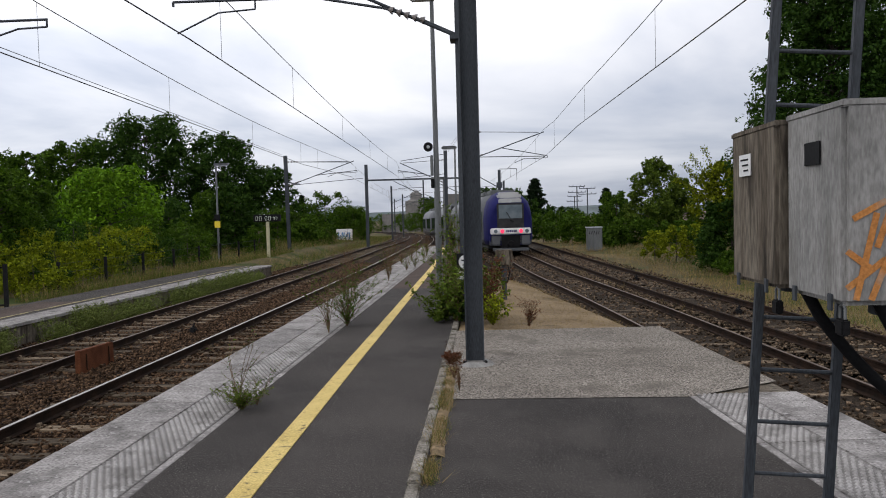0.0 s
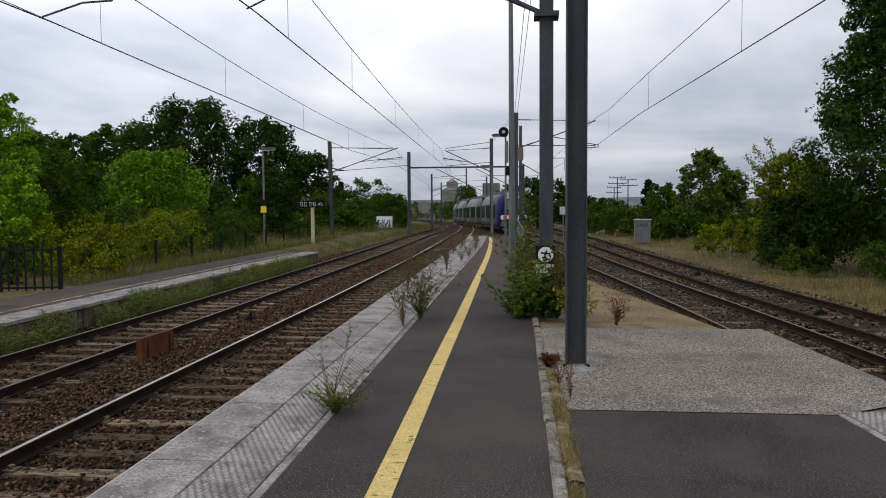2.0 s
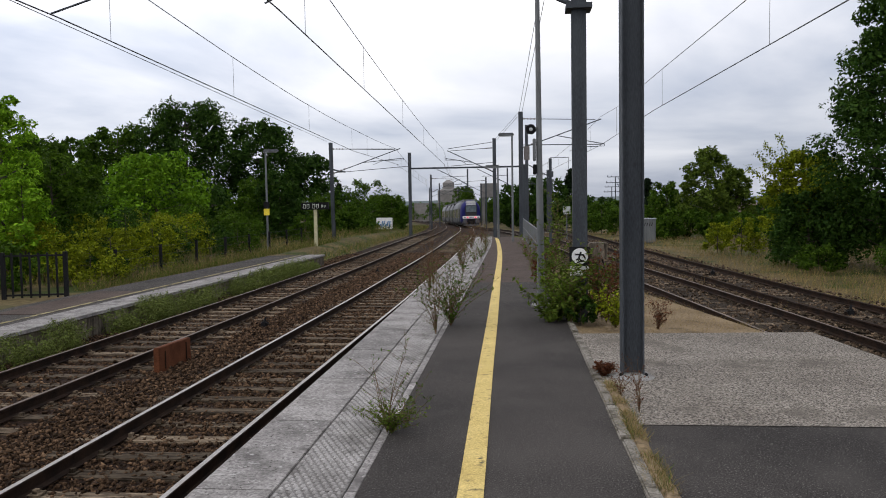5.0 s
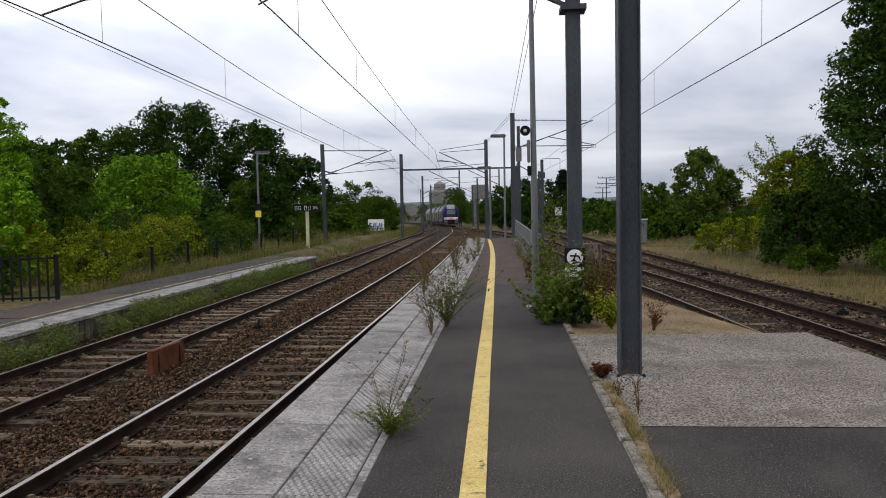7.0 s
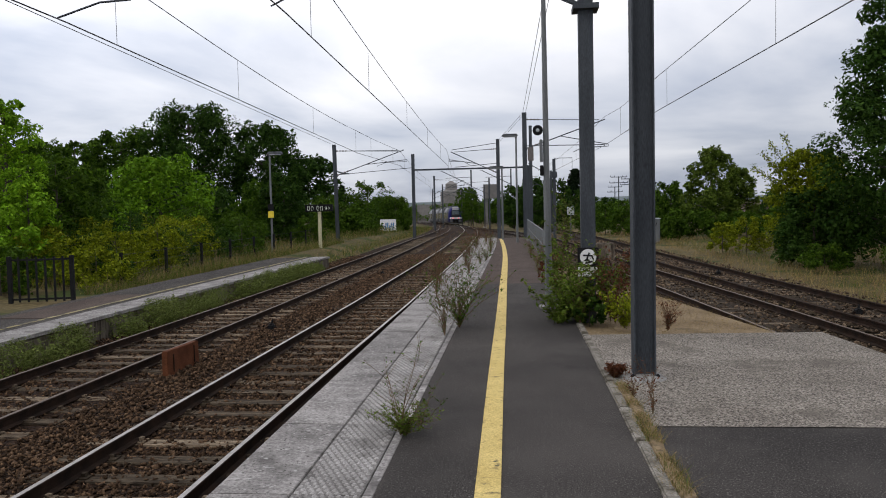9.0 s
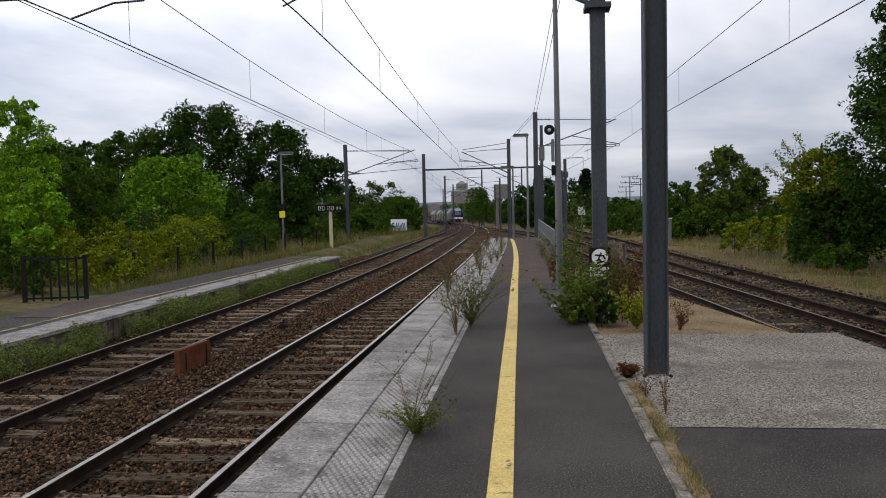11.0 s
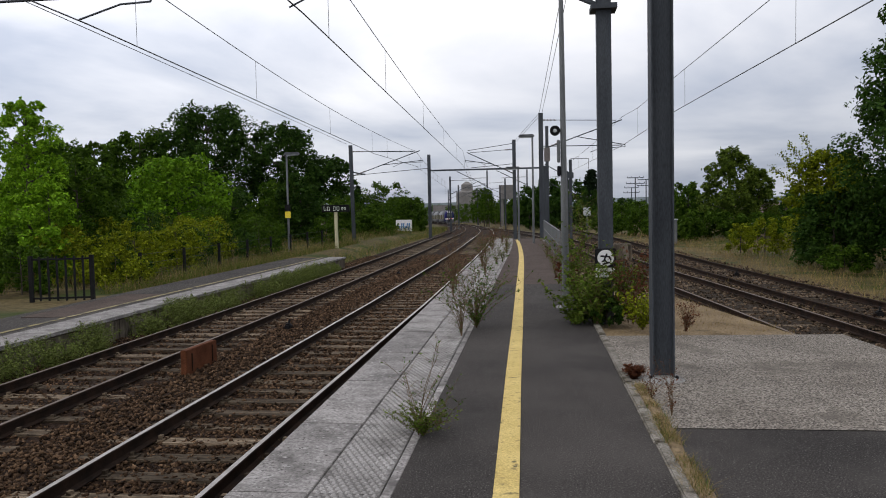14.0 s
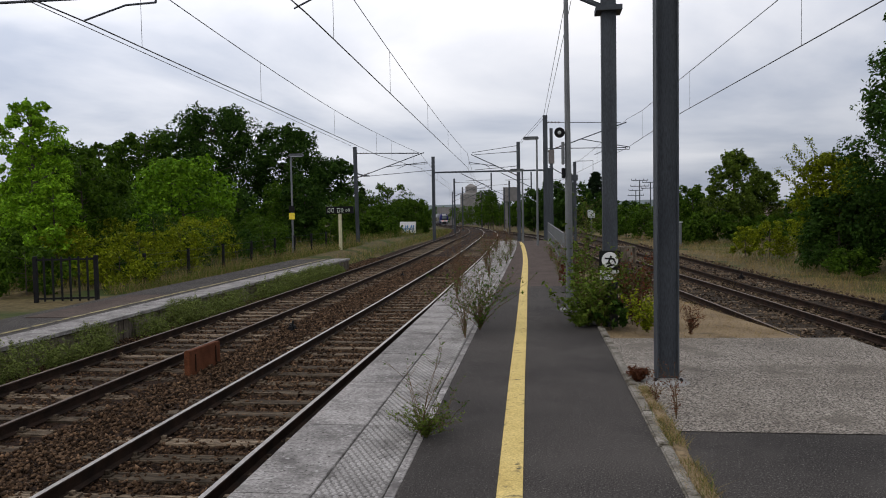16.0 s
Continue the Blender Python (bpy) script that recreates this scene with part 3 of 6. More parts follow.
# ---- masts ----
def h_section(bm, w, d, z0, z1, web=0.012, fl=0.016):
    """A rolled steel column: two flanges and a web, one closed outline."""
    a, b, c = w / 2, d / 2, web / 2
    out = [(-a, -b), (a, -b), (a, -b + fl), (c, -b + fl), (c, b - fl), (a, b - fl), (a, b), (-a, b), (-a, b - fl), (-c, b - fl), (-c, -b + fl), (-a, -b + fl)]
    lo = [bm.verts.new((x, y, z0)) for x, y in out]
    hi = [bm.verts.new((x, y, z1)) for x, y in out]
    bm.faces.new(list(reversed(lo)))
    bm.faces.new(hi)
    for i in range(12):
        j = (i + 1) % 12
        bm.faces.new((lo[i], lo[j], hi[j], hi[i]))


def mast(x, y, z0, z1, w=0.22, d=0.22, lean=0.0, label="dark galvanised steel overhead-line mast", box_section=False):
    z0 -= drop(y)
    top = thing("overhead_line_mast", label, "mast", pose(x, y, 0, 0, lean, 0))
    bm = bmesh.new()
    if box_section:
        box(bm, -w / 2, w / 2, -d / 2, d / 2, z0, z1, 0.008)
        # rolled lips along the front edges
        for s in (-1, 1):
            box(bm, s * w / 2 - 0.012, s * w / 2 + 0.012, -d / 2 - 0.006, -d / 2 + 0.02, z0, z1 - 0.01)
    else:
        h_section(bm, w, d, z0, z1)
    part("column", bm, GALV, top)
    bm = bmesh.new()
    box(bm, -0.3, 0.3, -0.3, 0.3, z0 - 0.6, z0 + 0.03, 0.03)
    part("footing", bm, CONC, top, "concrete footing")
    return top


def insulator(bm, a, b, n=4, r=0.06):
    a, b = Vector(a), Vector(b)
    tube(bm, a, b, 0.022, 0.022, 8)
    for i in range(n):
        p, q = a.lerp(b, (i + 0.2) / n), a.lerp(b, (i + 0.75) / n)
        tube(bm, p, q, r, r * 0.45, 10)


def cantilever(top, reach, z_top, z_low, contact_z, side=1, stagger=0.0):
    """Hinged bracket: top tie, sloping strut, steady arm; in the space of its mast. reach is signed."""
    s = 1 if reach > 0 else -1
    bm = bmesh.new()
    tip = Vector((reach, 0, z_top))
    tube(bm, (0.1 * s, 0, z_low), (reach * 1.02, 0, z_top + 0.02), 0.03)
    tube(bm, (0.1 * s, 0, z_top + 0.15), (reach * 0.95, 0, z_top), 0.018)
    tube(bm, (reach * 0.45, 0, z_low + (z_top - z_low) * 0.44), (reach * 1.06, 0, contact_z + 0.38), 0.024)
    part("bracket", bm, GALV, top, "tubular steel cantilever bracket")
    bm = bmesh.new()
    insulator(bm, (0.12 * s, 0, z_low + 0.02), (reach * 0.22, 0, z_low + (z_top - z_low) * 0.215))
    part("insulator", bm, CERAMIC, top, "ribbed ceramic insulator")
    bm = bmesh.new()
    insulator(bm, (0.12 * s, 0, z_top + 0.148), (reach * 0.2, 0, z_top + 0.12))
    part("insulator", bm, CERAMIC, top, "ribbed ceramic insulator")
    bm = bmesh.new()
    chain(bm, [(reach * 1.06, 0, contact_z + 0.38), (reach * 1.06, 0, contact_z + 0.26), (reach * 0.75, 0, contact_z + 0.24), (reach * 0.62 + stagger, 0, contact_z)], 0.016)
    part("steady_arm", bm, GALV, top, "thin steady arm")


# the big near post beside the kerb
post = thing("steel_post", "dark grey galvanised steel post bolted to concrete", "post", pose(3.37, 8.23, 0, 0, -0.05, 0))
bm = bmesh.new()
h = 8.4
h_section(bm, 0.225, 0.225, -0.05, h, 0.014, 0.014)
bmesh.ops.rotate(bm, cent=(0, 0, 0), matrix=Matrix.Rotation(radians(90), 3, "Z"), verts=bm.verts)
part("column", bm, GALV, post)
bm = bmesh.new()
bmesh.ops.create_cone(bm, cap_ends=True, segments=20, radius1=0.26, radius2=0.17, depth=0.06, matrix=Matrix.Translation((0, 0, 0.02)))
part("footing", bm, CONC, post, "low concrete collar")
for dx in (-0.13, 0.13):
    bm = bmesh.new()
    tube(bm, (dx, -0.11, 0.0), (dx, -0.11, 0.07), 0.012, 0.012, 6)
    tube(bm, (dx, -0.11, 0.04), (dx, -0.11, 0.06), 0.022, 0.022, 6)
    part("anchor_bolt", bm, BLACK, post)

# second post, with a bracket over the near track and a safety sign
post2 = thing("overhead_line_mast", "dark steel mast in a clump of weeds carrying a bracket", "mast", pose(3.19, 12.5, 0, 0, -0.1, 0))
bm = bmesh.new()
box(bm, -0.112, 0.112, -0.11, 0.11, -0.3, 8.2, 0.01)
for z in np.arange(0.4, 8, 0.87):
    tube(bm, (0, -0.116, z), (0, -0.107, z), 0.02, 0.02, 8)
part("column", bm, GALV, post2)
bm = bmesh.new()
box(bm, -0.2, 0.2, -0.2, 0.2, 4.9, 4.98)
tube(bm, (-0.12, 0, 5.0), (-4.9, 0, 7.2), 0.03)
tube(bm, (-0.12, 0, 7.35), (-4.7, 0, 7.2), 0.02)
part("bracket", bm, GALV, post2, "tubular steel cantilever bracket")
bm = bmesh.new()
chain(bm, [(-0.1, 0, 5.02), (-0.65, 0, 5.28), (-1.35, 0, 5.52), (-2.6, 0, 5.76), (-5.15, 0, 5.78), (-5.15, 0, 5.70)], 0.024)
chain(bm, [(-3.66, 0, 5.77), (-3.66, 0, 5.60), (-4.33, 0, 5.56), (-5.09, 0, 5.22)], 0.016)
part("steady_arm", bm, GALV, post2, "thin dark registration arm")
bm = bmesh.new()
insulator(bm, (-0.62, 0, 5.27), (-1.3, 0, 5.51), 5, 0.075)
part("insulator", bm, CERAMIC, post2, "ribbed ceramic insulator")
sign = thing("safety_sign", "black square sign with a white round pictogram, white plate below", "sign", pose(3.175, 12.375, -0.02, 0, -0.1, 0))
bm = bmesh.new()
box(bm, -0.165, 0.165, -0.012, 0.0, 0.88, 1.18, 0.004)
part("panel", bm, BLACK, sign)
bm = bmesh.new()
bmesh.ops.create_cone(bm, cap_ends=True, segments=32, radius1=0.128, radius2=0.128, depth=0.004, matrix=pose(0, -0.015, 1.03, 90, 0, 0))
part("disc", bm, WHITE, sign, "white round field")
bm = bmesh.new()
for a, b in (((0.02, 1.10), (-0.02, 1.0)), ((-0.02, 1.0), (0.03, 0.95)), ((0.0, 1.0), (-0.06, 0.97)), ((-0.08, 1.06), (0.07, 1.05)), ((0.05, 1.06), (0.085, 0.99)), ((-0.05, 0.93), (0.07, 0.96))):
    tube(bm, (a[0], -0.0185, a[1]), (b[0], -0.0185, b[1]), 0.014, 0.012, 6)
part("pictogram", bm, BLACK, sign, "black plain pictogram strokes")
bm = bmesh.new()
box(bm, -0.155, 0.155, -0.012, 0.0, 0.72, 0.868, 0.003)
part("plate", bm, WHITE, sign, "blank white plate")

# tall lamp post with loudspeaker on the platform
lamp = thing("lamp_post", "tall tapered galvanised lamp post on a concrete base", "lamp post", pose(2.61, 13.95, 0, 0, -0.3, 0))
bm = bmesh.new()
tube(bm, (0, 0, 0.0), (0, 0, 2.3), 0.068, 0.062, 14)
tube(bm, (0, 0, 2.3), (0, 0, 6.1), 0.055, 0.038, 12)
part("pole", bm, GALV_L, lamp)
bm = bmesh.new()
box(bm, -0.17, 0.17, -0.17, 0.17, -0.05, 0.03, 0.01)
part("base_plate", bm, CONC, lamp)
bm = bmesh.new()
box(bm, -0.42, 0.08, -0.1, 0.1, 6.02, 6.12, 0.03)
part("lamp_head", bm, LAMPGLASS, lamp, "flat rectangular lamp head")
bm = bmesh.new()
tube(bm, (-0.145, 0.04, 3.18), (-0.145, -0.10, 3.18), 0.06, 0.092, 20)
tube(bm, (-0.145, 0.0, 3.18), (0.0, 0.0, 3.18), 0.012)
speaker = part("loudspeaker", bm, BLACK, lamp, "black round loudspeaker")
bm = bmesh.new()
tube(bm, (-0.145, -0.102, 3.18), (-0.145, -0.115, 3.18), 0.032, 0.02, 14)
part("dome", bm, LAMPGLASS, speaker, "pale centre dome")
bm = bmesh.new()
box(bm, -0.115, -0.06, -0.07, 0.05, 2.62, 3.02, 0.01)
part("side_panel", bm, GALV_L, lamp, "narrow grey panel")
bm = bmesh.new()
box(bm, -0.115, -0.05, -0.06, 0.06, 2.38, 2.56, 0.01)
part("relay_box", bm, BLACK, lamp, "small black box")
jb = thing("junction_box", "weathered brown-grey junction box with hanging cables on a short post", "junction box", pose(3.95, 17.0, -0.25))
bm = bmesh.new()
box(bm, -0.2, 0.2, -0.14, 0.14, 0.88, 1.24, 0.02)
part("body", bm, CONC_B, jb)
bm = bmesh.new()
tube(bm, (0, 0, -0.2), (0, 0, 0.9), 0.06, 0.06, 8)
part("post", bm, GALV, jb)
for k in (-0.09, 0.08):
    bm = bmesh.new()
    chain(bm, [(k, -0.05, 0.9), (k * 1.6, -0.08, 0.72), (k * 1.2, -0.08, 0.55), (k * 0.4, -0.06, 0.45)], 0.016)
    part("cable", bm, BLACK, jb)


def platform_lamp(x, y, z0, h, s=1, label="slim grey lamp post with a flat lamp head"):
    top = thing("lamp_post", label, "lamp post", pose(x, y, z0))
    bm = bmesh.new()
    tube(bm, (0, 0, 0), (0, 0, h), 0.06, 0.045, 10)
    part("pole", bm, GALV_L, top)
    bm = bmesh.new()
    box(bm, -0.1 * s if s > 0 else -0.68, 0.68 if s > 0 else 0.1, -0.12, 0.12, h - 0.06, h + 0.05, 0.03)
    box(bm, *((-0.05, 0.62) if s > 0 else (-0.62, 0.05)), -0.14, 0.14, h + 0.05, h + 0.075, 0.01)
    part("lamp_head", bm, GALV_L, top, "pale flat lamp head")
    bm = bmesh.new()
    box(bm, *((0.0, 0.6) if s > 0 else (-0.6, 0.0)), -0.1, 0.1, h - 0.085, h - 0.06, 0.01)
    part("diffuser", bm, LAMPGLASS, top, "frosted diffuser")
    return top


platform_lamp(2.06, 38.0, 0.0, 5.25, -1)
platform_lamp(1.29, 41.0, 0.0, 3.85, -1)
left_lamp = platform_lamp(-10.68, 39.0, -0.4, 5.2, 1, "slim grey lamp post with station signs among bushes")
bm = bmesh.new()
box(bm, -0.15, 0.15, -0.09, -0.06, 2.24, 2.56, 0.005)
part("sign_panel", bm, BLACK, left_lamp, "dark blue-black sign panel")
bm = bmesh.new()
box(bm, -0.15, 0.15, -0.09, -0.06, 1.86, 2.20, 0.005)
part("sign_panel", bm, SIGN_Y, left_lamp, "yellow sign panel")

# mast with bracket over the side track
m4 = mast(2.55, 44.5, -0.4, 7.1, 0.26, 0.26, label="dark steel mast carrying a bracket over the side track")
cantilever(m4, 4.45, 6.56, 5.05, 4.8)
bm = bmesh.new()
tube(bm, (0.1, 0, 5.22), (4.5, 0, 5.16), 0.024)
chain(bm, [(4.5, 0, 5.18), (4.5, 0, 5.06), (3.9, 0, 5.02)], 0.016)
part("steady_arm", bm, GALV, m4)
m4b = mast(2.8, 40.0, 0.0, 5.9, 0.16, 0.16, label="thin dark steel mast with an insulator box")
bm = bmesh.new()
box(bm, -0.15, 0.15, -0.12, 0.12, 4.1, 4.8, 0.02)
part("insulator", bm, CERAMIC, m4b)
m4c = mast(4.56, 52.0, -0.9, 4.85, 0.2, 0.2, label="steel mast beyond the side track with switch gear")
bm = bmesh.new()
tube(bm, (0, 0, 4.9), (1.2, 0, 4.9), 0.02)
tube(bm, (-1.7, 0, 4.6), (0, 0, 3.6), 0.03)
tube(bm, (1.2, 0, 4.9), (1.2, 0, 4.1), 0.015)
box(bm, -0.2, 0.2, -0.15, 0.15, 3.6, 4.0, 0.02)
part("bracket", bm, GALV, m4c)

# mast on the low platform's side with a boom over the far track
mF = mast(-9.3, 12.4, -0.5, 7.0, 0.24, 0.22)
bm = bmesh.new()
tube(bm, (0.1, 0, 5.53), (5.04, 0, 5.53), 0.024)
chain(bm, [(5.04, 0, 5.55), (5.04, 0, 5.40), (4.5, 0, 5.38), (3.75, 0, 5.16)], 0.018)
tube(bm, (0.1, 0, 5.3), (4.0, 0, 6.5), 0.03)
part("bracket", bm, GALV, mF, "tubular boom with a registration arm")
# masts of the main line
mL = mast(-10.75, 54.0, -0.6, 6.4, 0.24, 0.22, lean=-0.8)
cantilever(mL, 4.9, 5.8, 4.2, 4.75)
bm = bmesh.new()
tube(bm, (0.1, 0, 5.95), (4.6, 0, 5.75), 0.02)
tube(bm, (0.1, 0, 4.25), (5.6, 0, 4.55), 0.02)
chain(bm, [(0.1, 0, 4.5), (0.6, 0, 4.35), (1.0, 0, 4.3)], 0.05)
part("tie_rod", bm, GALV, mL)
m3 = mast(0.80, 53.5, -0.6, 6.4, 0.24, 0.22)
cantilever(m3, -3.2, 5.6, 4.1, 4.7)
bm = bmesh.new()
tube(bm, (-0.1, 0, 6.15), (-3.2, 0, 5.75), 0.02)
tube(bm, (-0.1, 0, 4.75), (-3.0, 0, 4.55), 0.02)
part("tie_rod", bm, GALV, m3)
# gantry
gan = thing("overhead_line_gantry", "grey steel gantry beam spanning the tracks on a mast", "gantry", pose(-6.82, 66.0, 0))
bm = bmesh.new()
h_section(bm, 0.26, 0.24, -1.3, 6.4)
part("column", bm, GALV, gan)
bm = bmesh.new()
h_section(bm, 0.24, 0.22, -1.3, 5.2)
bmesh.ops.translate(bm, vec=(9.88, 0, 0), verts=bm.verts)
part("column", bm, GALV, gan)
bm = bmesh.new()
box(bm, 0.14, 9.99, -0.07, 0.07, 4.96, 5.10)
part("beam", bm, GALV, gan)
for gx in (5.0, 8.4):
    bm = bmesh.new()
    box(bm, gx - 0.06, gx + 0.06, -0.06, 0.06, 3.4, 4.92)
    tube(bm, (gx, 0, 3.6), (gx - 2.6, 0, 4.9), 0.03)
    tube(bm, (gx, 0, 4.3), (gx - 2.2, 0, 4.25), 0.02)
    part("drop_arm", bm, GALV, gan)
for x, y, h, r in ((-7.8, 92, 5.5, 3.5), (-10.0, 125, 5.4, 3.4), (-1.5, 100, 5.4, -3.2), (-3.6, 135, 5.4, -3.2), (-15.5, 160, 5.5, 3.3), (5.5, 78, 5.2, -2.5), (-10.5, 175, 5.5, -3.0)):
    m = mast(x, y, -0.8, h, 0.2, 0.2, label="distant dark overhead-line mast")
    cantilever(m, r, h - 0.6, h - 2.1, h - 1.5)


# ---- overhead wires ----
def wire(name, pts, r, label):
    cu = bpy.data.curves.new(name, "CURVE")
    cu.dimensions, cu.bevel_depth, cu.bevel_resolution = "3D", r, 1
    sp = cu.splines.new("POLY")
    sp.points.add(len(pts) - 1)
    for p, q in zip(sp.points, pts):
        p.co = (*q, 1)
    cu.materials.append(WIRE)
    return tagged(new(name, cu), label, "overhead wire")


def span(ends, contact, top, sag, droppers, label):
    """Contact wire, catenary wire and droppers between two supports; ends are (x, y)."""
    (x0, y0), (x1, y1) = ends
    f = lambda u, z: (x0 + (x1 - x0) * u, y0 + (y1 - y0) * u, z)
    w = wire("contact_wire", [f(0, contact[0]), f(1, contact[1])], 0.012, label)
    zz = lambda u: top[0] + (top[1] - top[0]) * u - 4 * sag * u * (1 - u)
    wire("catenary_wire", [f(i / 16, zz(i / 16)) for i in range(17)], 0.010, "sagging catenary wire above a track")
    places = [(i + 0.5) / droppers for i in range(droppers)] if isinstance(droppers, int) else [(y - y0) / (y1 - y0) for y in droppers]
    for u in places:
        wire("dropper_wire", [f(u, zz(u)), f(u, contact[0] + (contact[1] - contact[0]) * u)], 0.005, "thin vertical dropper between overhead wires")


CZ = 5.08
span([(-1.65, 12.4), (-2.75, 53.5)], (CZ, 4.75), (6.45, 5.75), 0.25, (14.2, 20.7, 29.6, 38.5, 47.5), "dark contact wire over the platform track")
span([(-1.2, -30), (-1.65, 12.4)], (CZ, CZ), (6.5, 6.45), 0.3, 6, "dark contact wire over the platform track")
span([(-5.38, 12.4), (-6.25, 40.0)], (5.07, 4.76), (6.43, 5.9), 0.22, (14.1, 21.1, 30.1, 39.6), "dark contact wire over the far track")
span([(-6.25, 40.0), (-6.0, 54.0)], (4.76, 4.75), (5.9, 5.8), 0.05, 2, "dark contact wire over the far track")
span([(-4.9, -30), (-5.38, 12.4)], (CZ, 5.07), (6.5, 6.43), 0.3, 6, "dark contact wire over the far track")
wire("feeder_wire", [(-6.4, -20, 6.4), (-8.6, 15.7, 6.4), (-10.85, 53, 6.4)], 0.010, "dark feeder wire to a mast")
wire("contact_wire", [(8.9, -22, 5.2), (8.05, 1.9, 5.13), (7.15, 28.5, 5.13), (7.1, 44.5, 5.13)], 0.012, "dark contact wire over the side track")
wire("catenary_wire", [(8.9, -22, 6.9), (8.05, 1.9, 6.75), (7.7, 12.0, 6.58), (7.5, 18.7, 6.46), (7.2, 27.0, 6.36), (7.1, 38.0, 6.42), (7.1, 44.5, 6.74)], 0.010, "sagging catenary wire above a track")
for dx, dy, dz in ((7.88, 7.0, 6.66), (7.54, 17.0, 6.49), (7.2, 27.0, 6.36), (7.1, 38.0, 6.42)):
    wire("dropper_wire", [(dx, dy, dz), (dx, dy, 5.13)], 0.005, "thin vertical dropper between overhead wires")
span([(7.1, 44.5), (4.2, 78)], (5.13, 4.4), (6.74, 5.2), 0.3, 5, "dark contact wire over the side track")
span([(-2.75, 53.5), (-5.6, 100)], (4.75, 4.4), (5.75, 5.2), 0.3, 6, "dark contact wire over the platform track")
span([(-6.1, 54), (-9.2, 100)], (4.75, 4.4), (5.8, 5.2), 0.3, 6, "dark contact wire over the far track")
span([(-5.6, 100), (-12.5, 160)], (4.4, 4.2), (5.2, 5.0), 0.3, 6, "distant contact wire over the tracks")
span([(-9.2, 100), (-16, 160)], (4.4, 4.2), (5.2, 5.0), 0.3, 6, "distant contact wire over the tracks")
for x in (2.42, 2.58):
    wire("feeder_wire", [(x + 0.95, 8.2, 8.35), (x + 0.7, 12.5, 8.15), (x + 0.35, 28.5, 7.45), (x + 0.05, 44.5, 7.1), (x - 1.6, 53.5, 6.3)], 0.010, "dark feeder wire between masts")

# ---- concrete switch cabinets on a ladder frame ----
CX = 4.755
cabs = []
for (y0, y1, material, lab, x1) in ((2.16, 2.73, CONC_B, "brown-stained concrete cabinet with a small white notice", 5.55), (1.55, 2.04, CONC, "grey concrete cabinet with orange spray paint", 5.75)):
    c = thing("electrical_cabinet", lab, "cabinet", group="cabinets on a frame")
    bm = bmesh.new()
    box(bm, CX, x1, y0, y1, 1.50, 2.205, 0.018)
    box(bm, CX - 0.003, x1 + 0.003, y0 - 0.003, y1 + 0.003, 2.185, 2.212, 0.006)
    for v in bm.verts:
        v.co += Vector(noise.noise_vector(v.co * 5)) * 0.003
    part("body", bm, material, c)
    for k in (0.18, 0.82):
        bm = bmesh.new()
        yy = y0 + (y1 - y0) * k
        box(bm, CX - 0.010, CX - 0.001, yy - 0.016, yy + 0.016, 1.475, 1.535, 0.002)
        part("bracket", bm, GALV, c)
    cabs.append(c)
bm = bmesh.new()
box(bm, CX - 0.008, CX - 0.0025, 2.45, 2.60, 1.995, 2.095)
plate = part("notice", bm, WHITE, cabs[0], "small white notice plate")
bm = bmesh.new()
for k, z in enumerate((2.07, 2.045, 2.02)):
    box(bm, CX - 0.010, CX - 0.0082, 2.475, 2.575 - 0.02 * k, z - 0.004, z + 0.004)
part("text_bars", bm, BLACK, plate, "dark unreadable bars of writing")
bm = bmesh.new()
box(bm, CX - 0.008, CX - 0.0025, 1.72, 1.85, 2.0, 2.085)
plate = part("notice", bm, BLACK, cabs[1], "small dark metal plate")
bm = bmesh.new()
for k, (a, b) in enumerate((((0.0, 1.56), (0.13, 1.66)), ((0.0, 1.69), (0.09, 1.62)), ((0.03, 1.52), (0.10, 1.82)), ((0.02, 1.80), (0.13, 1.86)), ((0.10, 1.70), (0.16, 1.88)), ((0.08, 1.52), (0.17, 1.75)))):
    d = Vector((b[0] - a[0], 0, b[1] - a[1]))
    m = Matrix.Translation((CX + 0.012 + (a[0] + b[0]) / 2, 1.5492 - 0.0008 * k, (a[1] + b[1]) / 2)) @ Matrix.Rotation(math.atan2(d.x, d.z), 4, "Y")
    box(bm, -0.011, 0.011, -0.0006, 0.0, -d.length / 2, d.length / 2, rot=m)
part("spray_paint", bm, ORANGE, cabs[1], "orange spray-painted scrawl")
for c, yy in ((cabs[0], 2.2), (cabs[1], 1.60)):
    bm = bmesh.new()
    box(bm, CX + 0.005, CX + 0.035, yy - 0.03, yy + 0.03, 1.39, 1.45, 0.006)
    lock = part("padlock", bm, BLACK, c, "dark padlock hanging under the cabinet")
    bm = bmesh.new()
    chain(bm, [(CX + 0.02, yy - 0.02, 1.45), (CX + 0.02, yy - 0.02, 1.49), (CX + 0.02, yy, 1.505), (CX + 0.02, yy + 0.02, 1.49), (CX + 0.02, yy + 0.02, 1.45)], 0.005)
    part("shackle", bm, GALV_L, lock)
lad = thing("ladder_frame", "grey galvanised steel ladder frame carrying cabinets", "ladder", pose(4.955, 3.18, 0, 0, 3.6, 0))
for x in (0.0, 0.44):
    bm = bmesh.new()
    box(bm, x - 0.025, x + 0.025, -0.02, 0.02, 0.0, 4.6, 0.005)
    part("stile", bm, GALV, lad)
for i in range(15):
    bm = bmesh.new()
    z = 0.07 + 0.293 * i
    tube(bm, (0.02, 0, z), (0.42, 0, z), 0.012, 0.012, 8)
    part("rung", bm, GALV, lad)
for yy in (1.75, 2.6):
    bm = bmesh.new()
    box(bm, -0.1, 0.75, yy - 3.18 - 0.03, yy - 3.18 + 0.03, 1.44, 1.50, 0.004)
    part("support_bar", bm, GALV, lad)
